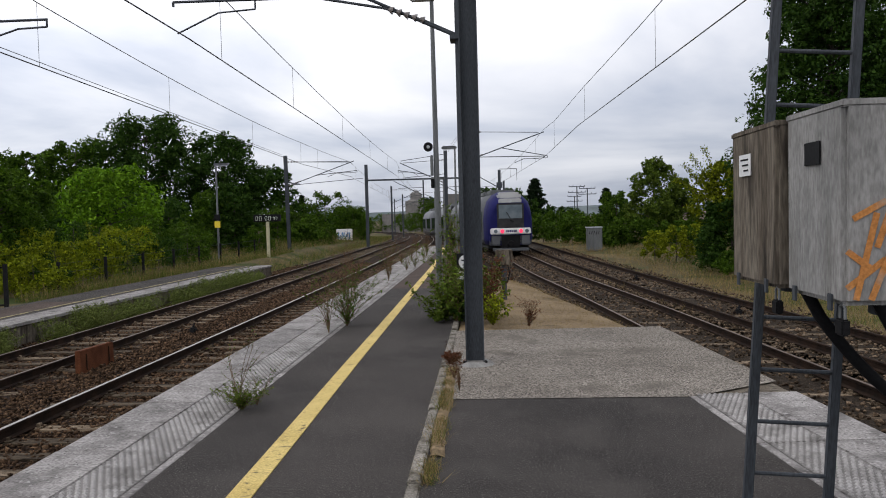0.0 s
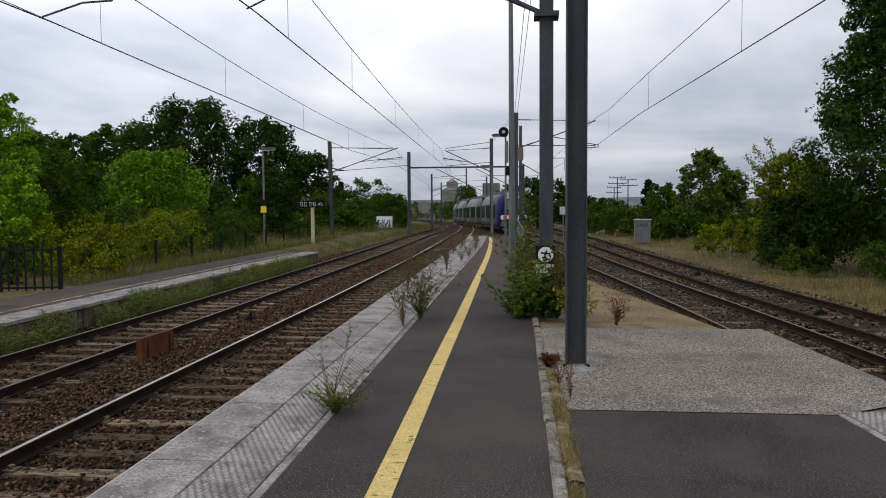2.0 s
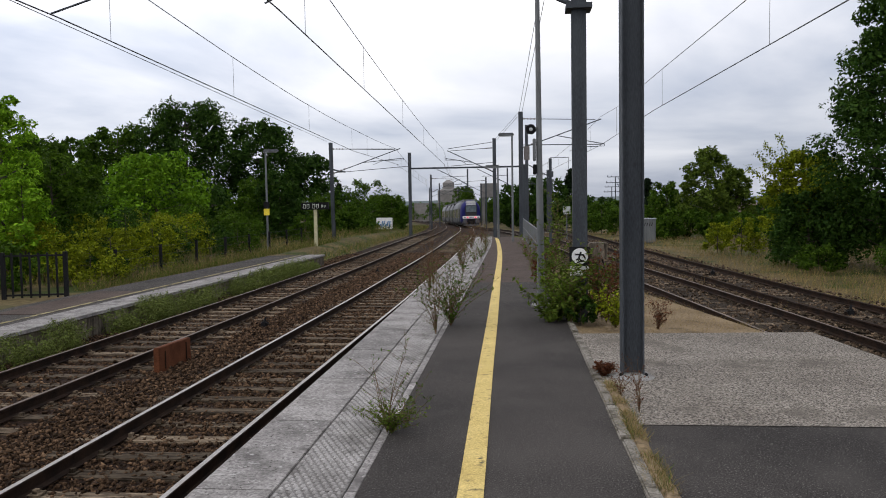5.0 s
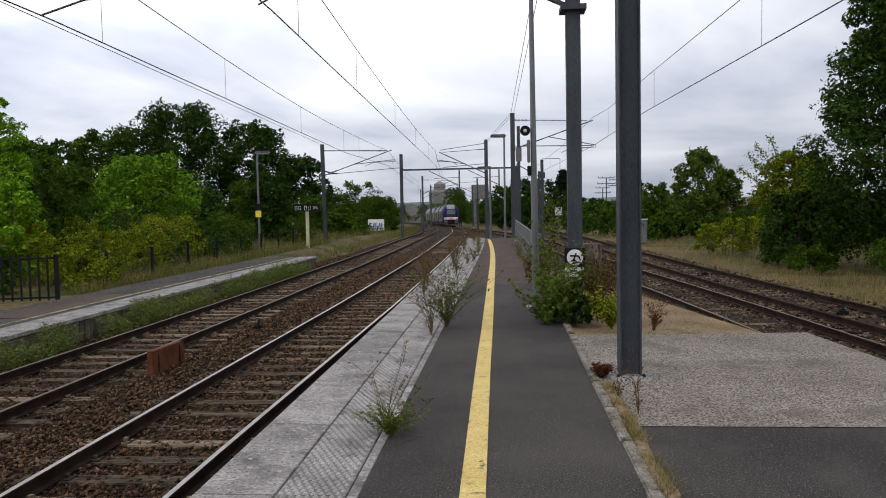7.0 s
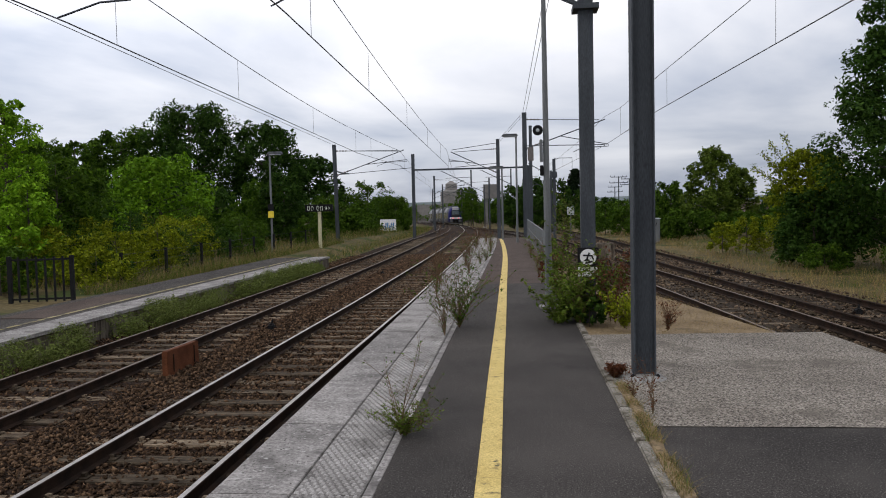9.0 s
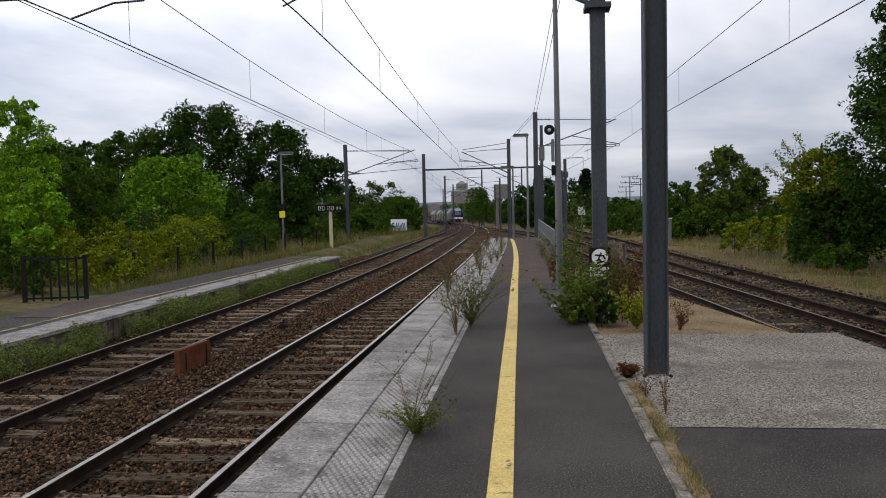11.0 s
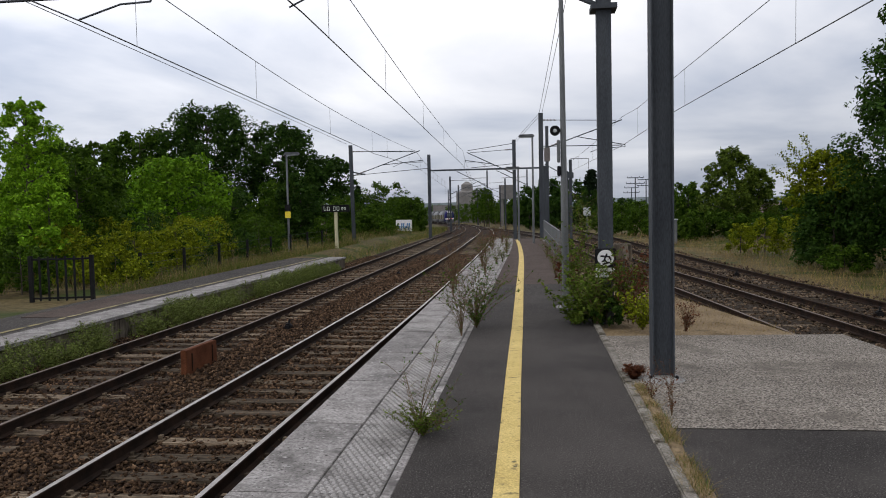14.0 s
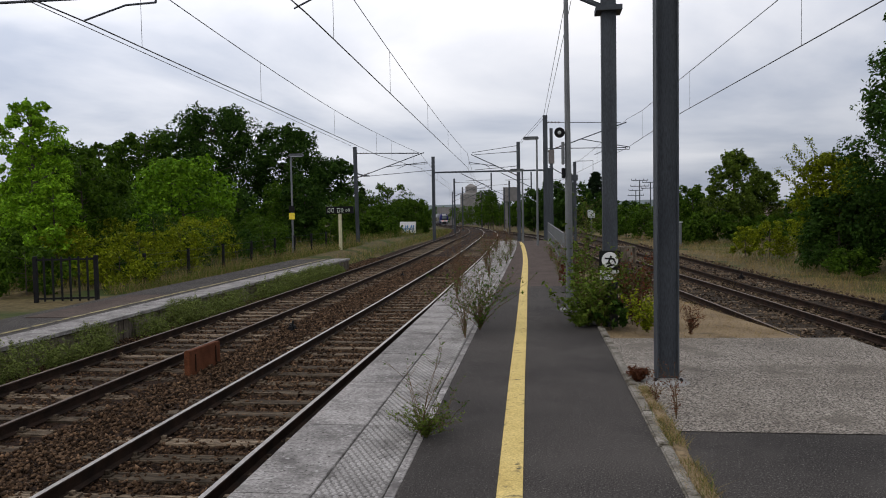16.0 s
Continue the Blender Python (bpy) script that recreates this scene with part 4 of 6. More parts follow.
bm = bmesh.new()
box(bm, 0.42, 0.48, -1.75, 0.02, 1.38, 1.44, 0.004)
part("support_bar", bm, GALV, lad)
mastc = thing("concrete_mast", "brown concrete mast behind cabinets", "mast", pose(5.75, 2.2, 0))
bm = bmesh.new()
box(bm, 0.05, 0.35, -0.15, 0.15, -0.1, 6.5, 0.02)
part("column", bm, CONC_B, mastc)
for (y0, sw) in ((1.98, 0.0), (1.62, 0.10), (1.58, 0.16)):
    cu = bpy.data.curves.new("cable", "CURVE")
    cu.dimensions, cu.bevel_depth, cu.bevel_resolution = "3D", 0.024, 3
    sp = cu.splines.new("POLY")
    sp.points.add(19)
    for i, p in enumerate(sp.points):
        u = i / 19
        p.co = (CX + 0.05 + 0.95 * u + sw, y0 - 0.1 * u, 1.51 - 0.62 * math.sin(u * math.pi * 0.62) ** 0.8, 1)
    cu.materials.append(BLACK)
    tagged(new("cable", cu), "thick black cable looping under a concrete cabinet", "cable", group="cables")

# ---- small track things ----
rust = thing("rusted_box", "rust-brown sheet metal box standing between the tracks", "metal box", pose(-3.62, 12.35, -0.79))
bm = bmesh.new()
box(bm, -0.05, 0.05, -0.6, 0.6, 0.0, 0.42, 0.01)
for v in bm.verts:
    v.co.z -= 0.03 * (v.co.y > 0)
part("panel", bm, RUST, rust)
for sy in (-0.4, 0.4):
    bm = bmesh.new()
    tube(bm, (0.056, sy, 0.05), (0.056, sy, 0.34), 0.012, 0.012, 6)
    part("strap", bm, RAILSIDE, rust)
for x, y in ((9.24, 28.4), (9.8, 18.3), (-3.45, 16.6), (-3.3, 30)):
    s = thing("track_marker", "small dark cast box fixed beside a rail", "track fitting", pose(x, y, -0.82), group="track fittings")
    bm = bmesh.new()
    box(bm, -0.07, 0.07, -0.09, 0.09, 0.0, 0.15, 0.03)
    tube(bm, (0.0, 0.0, 0.13), (0.03, 0.02, 0.24), 0.03, 0.022, 6)
    part("housing", bm, BLACK, s)
    bm = bmesh.new()
    box(bm, -0.13, 0.13, -0.03, 0.03, 0.0, 0.08, 0.01)
    part("foot", bm, RAILSIDE, s)

# grey trackside cabinet with scrawl
hut = thing("trackside_cabinet", "grey metal trackside cabinet with dark scrawl", "cabinet", pose(11.25, 54.0, -0.95))
bm = bmesh.new()
box(bm, -0.53, 0.53, -0.3, 0.3, 0.0, 1.62, 0.02)
part("body", bm, GALV_L, hut)
bm = bmesh.new()
box(bm, -0.58, 0.58, -0.35, 0.35, 1.62, 1.68, 0.01)
part("lid", bm, LAMPGLASS, hut)
bm = bmesh.new()
for i in range(5):
    tube(bm, (-0.4 + 0.16 * i, -0.302, 1.15), (-0.32 + 0.16 * i, -0.302, 1.38), 0.02, 0.02, 6)
part("scrawl", bm, BLACK, hut, "dark spray scrawl")
bd = thing("notice_board", "white board covered in blue graffiti on short legs", "board", pose(-11.5, 80.0, -1.0))
bm = bmesh.new()
box(bm, -0.85, 0.85, -0.03, 0.03, 0.40, 1.60, 0.01)
part("panel", bm, WHITE, bd)
bm = bmesh.new()
for i in range(7):
    tube(bm, (-0.7 + 0.2 * i, -0.035, 0.5 + 0.25 * (i % 2)), (-0.6 + 0.2 * i, -0.035, 1.25 - 0.3 * (i % 3 == 1)), 0.06, 0.06, 6)
part("graffiti", bm, BLUE, bd, "blue spray-painted scrawl")
for x in (-0.7, 0.7):
    bm = bmesh.new()
    tube(bm, (x, 0, -0.1), (x, 0, 0.4), 0.04)
    part("leg", bm, GALV, bd)

# digital clock on a cream post
ck = thing("platform_clock", "black digital platform clock on a cream post", "clock", pose(-9.43, 44.0, -0.8))
bm = bmesh.new()
box(bm, -0.82, 0.80, -0.12, 0.12, 2.50, 2.92, 0.02)
part("housing", bm, BLACK, ck)
bm = bmesh.new()
box(bm, -0.09, 0.09, -0.07, 0.07, 0.0, 2.5, 0.01)
part("post", bm, CREAM, ck, "cream painted post")
SEG = [((-1, 0), (-1, 1)), ((-1, -1), (-1, 0)), ((1, 0), (1, 1)), ((1, -1), (1, 0)), ((-1, 1), (1, 1)), ((-1, -1), (1, -1))]
for dx, s in ((-0.62, 1), (-0.40, 1), (-0.06, 1), (0.16, 1), (0.42, 0.6), (0.58, 0.6)):
    bm = bmesh.new()
    for a, b in SEG:
        tube(bm, (dx + a[0] * 0.06 * s, -0.123, 2.70 + a[1] * 0.11 * s), (dx + b[0] * 0.06 * s, -0.123, 2.70 + b[1] * 0.11 * s), 0.007, 0.007, 4)
    part("digit", bm, DIGIT, ck, "pale digit zero")

# low black fence panels beside the low platform
def fence_panel(x, y, rz, z, width, h, label):
    f = thing("bar_fence", label, "fence", pose(x, y, z, 0, 0, rz), group="fence panels")
    bm = bmesh.new()
    box(bm, -width / 2, width / 2, -0.02, 0.02, h - 0.12, h - 0.07)
    part("top_rail", bm, BLACK, f)
    bm = bmesh.new()
    box(bm, -width / 2, width / 2, -0.02, 0.02, 0.10, 0.15)
    part("bottom_rail", bm, BLACK, f)
    for s in (-1, 1):
        bm = bmesh.new()
        box(bm, s * width / 2 - 0.05, s * width / 2 + 0.05, -0.05, 0.05, -0.1, h, 0.006)
        part("post", bm, BLACK, f)
    n = int(width / 0.22)
    bm = bmesh.new()
    box(bm, -0.024, 0.024, -0.015, 0.015, 0.05, h - 0.02)
    me = mesh_of("bar", bm, BLACK)
    for i in range(1, n):
        ob = part("bar", me, BLACK, f)
        ob.location.x = -width / 2 + width * i / n
    return f


fence_panel(-10.35, 18.9, 12, -0.45, 1.55, 1.25, "black steel bar fence panel beside bushes")
for i in range(9):
    y = 23 + 3.2 * i
    p = thing("fence_post", "dark fence post with thin wires among bushes", "fence post", pose(-10.35 - 0.05 * i, y, -0.5), group="fence posts")
    bm = bmesh.new()
    box(bm, -0.045, 0.045, -0.04, 0.04, -0.1, 1.12, 0.005)
    part("post", bm, BLACK, p)
    for z in (0.4, 0.75, 1.05):
        bm = bmesh.new()
        tube(bm, (0, 0, z), (-0.05, 3.2, z), 0.004, 0.004, 4)
        part("wire", bm, GALV, p)

# railing along the far part of the platform
rl = thing("railing", "grey steel railing with mesh along the platform", "railing", kind="structure")
for i in range(9):
    y = 24 + 2.2 * i
    bm = bmesh.new()
    tube(bm, (2.86 - 0.03 * i, y, 0), (2.86 - 0.03 * i, y, 1.05), 0.025)
    part("post", bm, GALV_L, rl)
for z in (1.05, 0.6, 0.15):
    bm = bmesh.new()
    tube(bm, (2.86, 24, z), (2.62, 41.6, z), 0.022)
    part("rail_bar", bm, GALV_L, rl)
bm = bmesh.new()
for k in range(150):
    y = 24 + 17.6 * k / 150
    tube(bm, (2.86 - 0.0136 * (y - 24), y, 0.15), (2.86 - 0.0136 * (y - 24), y, 1.05), 0.014, 0.014, 4)
part("infill", bm, GALV_L, rl)


# ---- train ----
class Way:
    """The train's line by length along it."""
    ys = [20 + i for i in range(420)]
    xs = [line_right(y) if y < 130 else bend(y) for y in ys]
    ss = [0.0]


for a in range(1, len(Way.ys)):
    Way.ss.append(Way.ss[-1] + math.hypot(1, Way.xs[a] - Way.xs[a - 1]))


def way_at(s):
    return Vector((float(np.interp(s, Way.ss, Way.xs)), float(np.interp(s, Way.ss, Way.ys)), 0))


def car_section(w0=1.46, floor=0.55):
    """Half outline of the body, from sill to roof centre."""
    return [(w0 - 0.10, floor), (w0, floor + 0.35), (w0, 2.15), (w0 - 0.06, 2.75), (w0 - 0.22, 3.25), (w0 - 0.55, 3.62), (0.5, 3.80), (0.0, 3.84)]


def body_mesh(rings, material):
    """Skin through outlines given as (y, half outline)."""
    bm = bmesh.new()
    loops = []
    for y, half in rings:
        pts = [(-u, z) for u, z in half] + [(u, z) for u, z in reversed(half[:-1])]
        loops.append([bm.verts.new((u, y, z)) for u, z in pts])
    for a, b in zip(loops, loops[1:]):
        n = len(a)
        for i in range(n):
            bm.faces.new((a[i], a[(i + 1) % n], b[(i + 1) % n], b[i]))
    bm.faces.new(loops[0])
    bm.faces.new(loops[-1])
    bmesh.ops.recalc_face_normals(bm, faces=bm.faces)
    for f in bm.faces:
        f.smooth = len(f.verts) == 4
    return bm


def bogie(parent, y):
    bm = bmesh.new()
    box(bm, -1.1, 1.1, y - 1.3, y + 1.3, 0.35, 0.75, 0.08)
    b = part("bogie", bm, BODY_D, parent, "dark bogie frame")
    for s in (-0.75, 0.75):
        for k in (-1.0, 1.0):
            bm = bmesh.new()
            tube(bm, (s - 0.06, y + k, 0.43), (s + 0.06, y + k, 0.43), 0.43, 0.43, 20)
            part("wheel", bm, RAILSIDE, b)


def train_car(length, tail):
    car = thing("train_car", "grey train car with dark windows" if not tail else "grey and violet-blue train end car with red tail lights", "train car", group="cars of the train")
    sec = car_section()
    back, front = -length / 2, length / 2
    rings = []
    if tail:
        for dy, k, zt in ((0.0, 0.82, 0.80), (0.10, 0.89, 0.84), (0.35, 0.945, 0.90), (0.9, 0.985, 0.96), (1.8, 1.0, 1.0)):
            rings.append((back + dy, [(u * k * (1 - 0.9 * (1 - k) * max(0.0, z - 2)), 0.55 + (z - 0.55) * (1 if z < 2 else 1 - (1 - zt) * ((z - 2) / 1.84) ** 1.5)) for u, z in sec]))
    else:
        rings.append((back, sec))
    if tail:
        part("cab_shell", body_mesh(rings, BODY_B), BODY_B, car, "violet-blue painted cab shell")
        rings = [(back + 1.81, sec)]
    rings.append((front, sec))
    part("body", body_mesh(rings, BODY_G), BODY_G, car)
    bm = bmesh.new()
    for s in (-1, 1):
        box(bm, *sorted((s * 1.455, s * 1.475)), back + (2.6 if tail else 0.3), front - 0.3, 1.30, 2.62, 0.004)
    part("window_band", bm, GLASS, car, "dark band of windows")
    for k in (0.3, 0.7):
        for s in (-1, 1):
            bm = bmesh.new()
            yy = back + length * k
            box(bm, *sorted((s * 1.46, s * 1.485)), yy - 0.7, yy + 0.7, 0.75, 2.75, 0.01)
            part("door", bm, BODY_G, car, "grey passenger door")
    for k in (0.25, 0.5, 0.75):
        bm = bmesh.new()
        box(bm, -0.8, 0.8, back + length * k - 1.2, back + length * k + 1.2, 3.72, 4.0, 0.06)
        part("roof_box", bm, GALV_L, car, "grey roof equipment")
    bm = bmesh.new()
    box(bm, -1.25, 1.25, back + 1.0, front - 0.3, 0.28, 0.60, 0.03)
    part("underframe", bm, BODY_D, car)
    bogie(car, back + 2.6)
    bogie(car, front - 1.8)
    if tail:
        # windscreen, white band, lights and coupler
        bm = bmesh.new()
        box(bm, -0.82, 0.82, back - 0.05, back + 0.1, 1.58, 3.06, 0.02)
        part("cab_front", bm, BODY_D, car, "dark surround of the windscreen")
        bm = bmesh.new()
        box(bm, -0.74, 0.74, back - 0.07, back + 0.1, 2.12, 3.00, 0.03)
        part("windscreen", bm, GLASS_R, car, "large tinted windscreen")
        bm = bmesh.new()
        tube(bm, (0.05, back - 0.10, 2.04), (-0.25, back - 0.11, 2.55), 0.018)
        tube(bm, (-0.02, back - 0.10, 2.04), (0.2, back - 0.11, 1.96), 0.03)
        part("wiper", bm, BLACK, car)
        bm = bmesh.new()
        box(bm, -0.70, 0.70, back - 0.03, back + 0.6, 3.05, 3.36, 0.06)
        part("brow", bm, BODY_W, car, "pale grey brow above the windscreen")
        bm = bmesh.new()
        tube(bm, (0, back - 0.05, 3.2), (0, back - 0.025, 3.2), 0.10, 0.10, 16)
        part("headlight", bm, LAMPGLASS, car, "round upper headlight")
        bm = bmesh.new()
        box(bm, -0.72, 0.72, back + 0.2, back + 2.0, 3.26, 3.74, 0.14)
        part("roof_cap", bm, BODY_W, car, "pale grey roof cap")
        bm = bmesh.new()
        box(bm, -1.24, 1.24, back - 0.11, back + 0.2, 1.19, 1.57, 0.05)
        part("light_band", bm, WHITE, car, "white band carrying the lights")
        for x, m, n in ((-0.92, GLASS_R, "headlight"), (-0.52, RED, "tail_light"), (0.62, RED, "tail_light"), (0.98, GLASS_R, "headlight")):
            bm = bmesh.new()
            tube(bm, (x, back - 0.125, 1.38), (x, back - 0.10, 1.38), 0.11, 0.12, 18)
            part(n, bm, m, car, "red glowing tail light" if m is RED else "unlit round headlight")
        bm = bmesh.new()
        for i in range(6):
            box(bm, -0.28 + 0.11 * i, -0.20 + 0.11 * i, back - 0.116, back - 0.108, 1.32, 1.45)
        part("number_bars", bm, BODY_B, car, "plain dark bars in place of a number")
        for s in (-1, 1):
            bm = bmesh.new()
            box(bm, *sorted((s * 0.62, s * 1.2)), back - 0.06, back + 0.3, 0.52, 1.17, 0.06)
            part("valance", bm, BODY_G, car, "grey lower valance")
        bm = bmesh.new()
        box(bm, -1.28, 1.28, back + 0.0, back + 1.9, 0.5, 1.18, 0.08)
        part("lower_shell", bm, BODY_G, car, "grey lower cab shell")
        bm = bmesh.new()
        box(bm, -0.6, 0.6, back - 0.02, back + 0.3, 0.35, 1.16, 0.03)
        tube(bm, (0, back - 0.35, 0.62), (0, back, 0.62), 0.16, 0.2, 12)
        part("coupler", bm, BLACK, car, "black coupler recess")
        bm = bmesh.new()
        box(bm, -1.1, 1.1, back - 0.15, back + 0.15, 0.18, 0.36, 0.03)
        part("snow_plough", bm, BODY_G, car, "grey guard under the coupler")
    else:
        bm = bmesh.new()
        box(bm, -1.3, 1.3, back - 0.45, back + 0.02, 0.5, 3.6, 0.05)
        part("gangway", bm, BODY_D, car, "dark bellows gangway")
    return car


CARS = [(train_car(17.6, True), 0.0, 17.6)]
s0 = 17.6 + 0.4
mid = train_car(15.4, False)
CARS.append((mid, s0, 15.4))
for k in (1, 2):
    CARS.append((copy_thing(mid, Matrix()), s0 + k * 15.8, 15.4))


# ---- plants ----
def unit(v):
    return v / (np.linalg.norm(v, axis=1)[:, None] + 1e-9)


def leaves(points, size, material, name, aspect=0.6, droop=0.0, facing=None):
    """Small pointed leaves, four corners each, folded a little, at the given points; facing gives each leaf's upper side."""
    p = np.asarray(points)
    n = len(p)
    if facing is None:
        d = RNG.normal(size=(n, 3))
        d[:, 2] -= droop
        d = unit(d)
        e = unit(np.cross(d, RNG.normal(size=(n, 3))))
    else:
        up = unit(np.asarray(facing) + RNG.normal(0, 0.42, (n, 3)))
        d = unit(np.cross(up, RNG.normal(size=(n, 3))))
        e = np.cross(up, d)
    s = size * RNG.uniform(0.6, 1.4, n)[:, None]
    a, b = p - d * s, p + d * s
    nrm = np.cross(d, e)
    l, r = p + e * s * aspect + nrm * s * 0.2, p - e * s * aspect + nrm * s * 0.2
    v = np.stack([a, l, b, r], 1).reshape(-1, 3)
    f = np.arange(4 * n).reshape(-1, 4)
    return raw_mesh(name, v, f, material)


def clump_points(c, r, n, rng, knobs=8):
    """Points and facings of one lump of foliage: knobs of leaves on its upper outside, a loose inside, a few shoots."""
    c, r = np.asarray(c, float), np.asarray(r, float)
    k = unit(rng.normal(size=(knobs, 3)) + np.array([0, 0, 0.35]))
    at = k * rng.uniform(0.45, 0.85, (knobs, 1))
    size = rng.uniform(0.28, 0.50, knobs)
    n1, n2 = int(n * 0.70), int(n * 0.14)
    w = rng.integers(0, knobs, n1)
    d = unit(rng.normal(size=(n1, 3)) + 0.35 * k[w] + np.array([0, 0, 0.25]))
    shell = at[w] + d * (size[w] * rng.uniform(0.72, 1.08, n1))[:, None]
    inside = unit(rng.normal(size=(n2, 3))) * rng.uniform(0.1, 0.7, (n2, 1))
    shoots = 6
    m = max(1, (n - n1 - n2) // shoots)
    e = unit(rng.normal(size=(shoots, 3)) + np.array([0, 0, 0.6]))
    tips = (e[:, None] * (rng.uniform(0.75, 1.0, (shoots, m)) + rng.random((shoots, 1)) * 0.5 * rng.random((shoots, m)))[:, :, None] + rng.normal(0, 0.05, (shoots, m, 3))).reshape(-1, 3)
    face = np.concatenate([0.75 * d + 0.3 * k[w] + np.array([0, 0, 0.45]), rng.normal(size=(n2, 3)), rng.normal(0, 0.6, (len(tips), 3)) + np.array([0, 0, 0.7])])
    return c + np.concatenate([shell, inside, tips]) * r, unit(face)


def crown_points(height, width, base, n, lumps, shape="round", seed=0):
    """Points and facings of a crown made of many lumps on limb ends; also the limb ends."""
    rng = np.random.default_rng(seed)
    pts, faces, ends = [], [], []
    for i in range(lumps):
        u = (i + 0.5) / lumps
        z = base + (height - base) * (0.06 + 0.86 * u)
        if shape == "round":
            prof = math.sin(math.pi * min(1, 0.2 + 0.72 * u)) ** 0.55
        elif shape == "cone":
            prof = (1 - u) * 0.92 + 0.05
        elif shape == "egg":
            prof = (0.86 + 0.7 * u if u < 0.2 else 1.0 - 0.8 * (u - 0.2) ** 1.3)
        elif shape == "tall":
            prof = math.sin(math.pi * (0.16 + 0.8 * u)) ** 0.7
        else:
            prof = 1.0
        a = i * 2.4 + rng.uniform(-0.6, 0.6)
        rad = width / 2 * prof * math.sqrt(rng.uniform(0.08, 0.80))
        c = (rad * math.cos(a), rad * math.sin(a), z)
        r = width * rng.uniform(0.10, 0.19) * (0.5 + 0.5 * prof)
        if shape == "cone":
            c = (c[0], c[1], z - 0.18 * rad)
        ends.append(c)
        p, f = clump_points(c, (r, r, r * (rng.uniform(0.65, 1.0) if shape != "cone" else 0.5)), n // lumps, rng)
        pts.append(p)
        faces.append(f)
    return np.concatenate(pts), np.concatenate(faces), ends


def tree(name, x, y, z, height, width, material, n=6000, leaf=0.12, base=None, shape="round", lumps=26, label="", seed=0, trunk=0.0):
    base = height * 0.22 if base is None else base
    height, z = height + 0.85 * drop(y), z - drop(y)
    top = thing(name, label, "tree" if "bush" not in name else "bush", pose(x, y, z))
    lumps = int(lumps * 1.7)
    pts, faces, ends = crown_points(height, width, base, int(n * (1.5 if n > 9500 else 1.15)), lumps, shape, seed)
    part("crown", leaves(pts, leaf * 0.95, material, "crown", 0.5, facing=faces), material, top)
    bm = bmesh.new()
    r = trunk or height * 0.018
    tube(bm, (0, 0, -0.3), (0, 0, height * 0.55), r, r * 0.55, 8)
    tube(bm, (0, 0, height * 0.55), (0, 0, height * 0.92), r * 0.55, r * 0.12, 6)
    for c in ends[::2]:
        zz = max(0.2, min(c[2] - 0.25 * height * 0.3, height * 0.8))
        tube(bm, (0, 0, zz), c, r * 0.28, r * 0.06, 5)
    part("trunk", bm, BARK, top)
    return top


def bush_row(name, label, spots, material, n, leaf):
    """Each spot (x, y, z, height, width) is a bush of its own."""
    for i, (x, y, z, h, w) in enumerate(spots):
        tree(name, x, y, z, h, w, material, int(n * 0.72), leaf, base=h * 0.05, lumps=14, label=label, seed=i * 3 + int(abs(x) * 7) % 50)


# left side woods
tree("tree", -32.0, 78, -0.8, 13.9, 11.5, LEAF_D, 24000, 0.16, base=2.5, lumps=50, label="large dark-green broadleaf tree with a rounded crown", seed=1)
tree("tree", -24.3, 80, -0.8, 12.3, 9.5, LEAF_D, 17000, 0.16, base=1.5, lumps=40, label="tall green broadleaf tree with a ragged crown", seed=2)
tree("tree", -20.5, 82, -0.8, 8.6, 7.5, LEAF_D, 9000, 0.19, base=0.6, lumps=30, label="dark-green broadleaf tree in the woods", seed=3)
tree("tree", -39.5, 78, -0.8, 11.6, 10.5, LEAF_M, 11000, 0.20, base=1.5, lumps=36, label="dark-green broadleaf tree with a rounded crown", seed=4)
tree("tree", -47.0, 76, -0.8, 10.4, 10.0, LEAF_M, 9000, 0.20, base=1.0, lumps=32, label="green broadleaf tree in a thicket", seed=5)
tree("tree", -39.8, 62, -0.8, 9.6, 7.0, LEAF_M, 9000, 0.16, base=1.0, lumps=30, label="thin green broadleaf tree with open twigs", seed=6)
tree("tree", -34.5, 61, -0.8, 9.2, 4.2, LEAF_M, 6000, 0.15, base=0.8, lumps=24, shape="tall", label="slender green tree with twiggy top", seed=7)
tree("tree", -27.5, 60, -0.8, 7.2, 6.5, LEAF_D, 8000, 0.17, base=0.5, lumps=26, label="dark-green broadleaf tree in the woods", seed=8)
tree("tree", -19.6, 45, -0.7, 6.1, 6.4, LEAF_L, 9000, 0.13, base=0.3, lumps=34, label="bright light-green young tree", seed=9)
tree("tree", -15.0, 24.4, -0.5, 6.7, 2.8, LEAF_A, 14000, 0.06, base=0.2, lumps=34, shape="tall", label="bright light-green slender ash tree", seed=10)
tree("tree", -13.5, 23.2, -0.5, 3.6, 2.0, LEAF_A, 7000, 0.07, base=0.2, lumps=24, shape="tall", label="bright light-green young ash sapling", seed=16)
tree("tree", -14.9, 27.0, -0.5, 4.6, 3.0, LEAF_M, 8000, 0.08, base=0.2, lumps=28, label="green ash tree beside bushes", seed=18)
tree("tree", -16.6, 26.5, -0.5, 5.2, 2.8, LEAF_A, 9000, 0.08, base=0.2, lumps=30, shape="tall", label="light-green slender ash tree behind a fence", seed=17)
tree("tree", -17.2, 30, -0.5, 4.6, 4.0, LEAF_M, 9000, 0.09, base=0.3, lumps=30, label="bright green broadleaf tree behind bushes", seed=11)
tree("tree", -21.5, 38, -0.6, 5.6, 5.0, LEAF_M, 8000, 0.12, base=0.3, lumps=28, label="green broadleaf tree in a thicket", seed=12)
tree("tree", -15.6, 52, -0.7, 4.6, 5.0, LEAF_M, 7000, 0.13, base=0.2, lumps=26, label="green broadleaf tree in a thicket", seed=13)
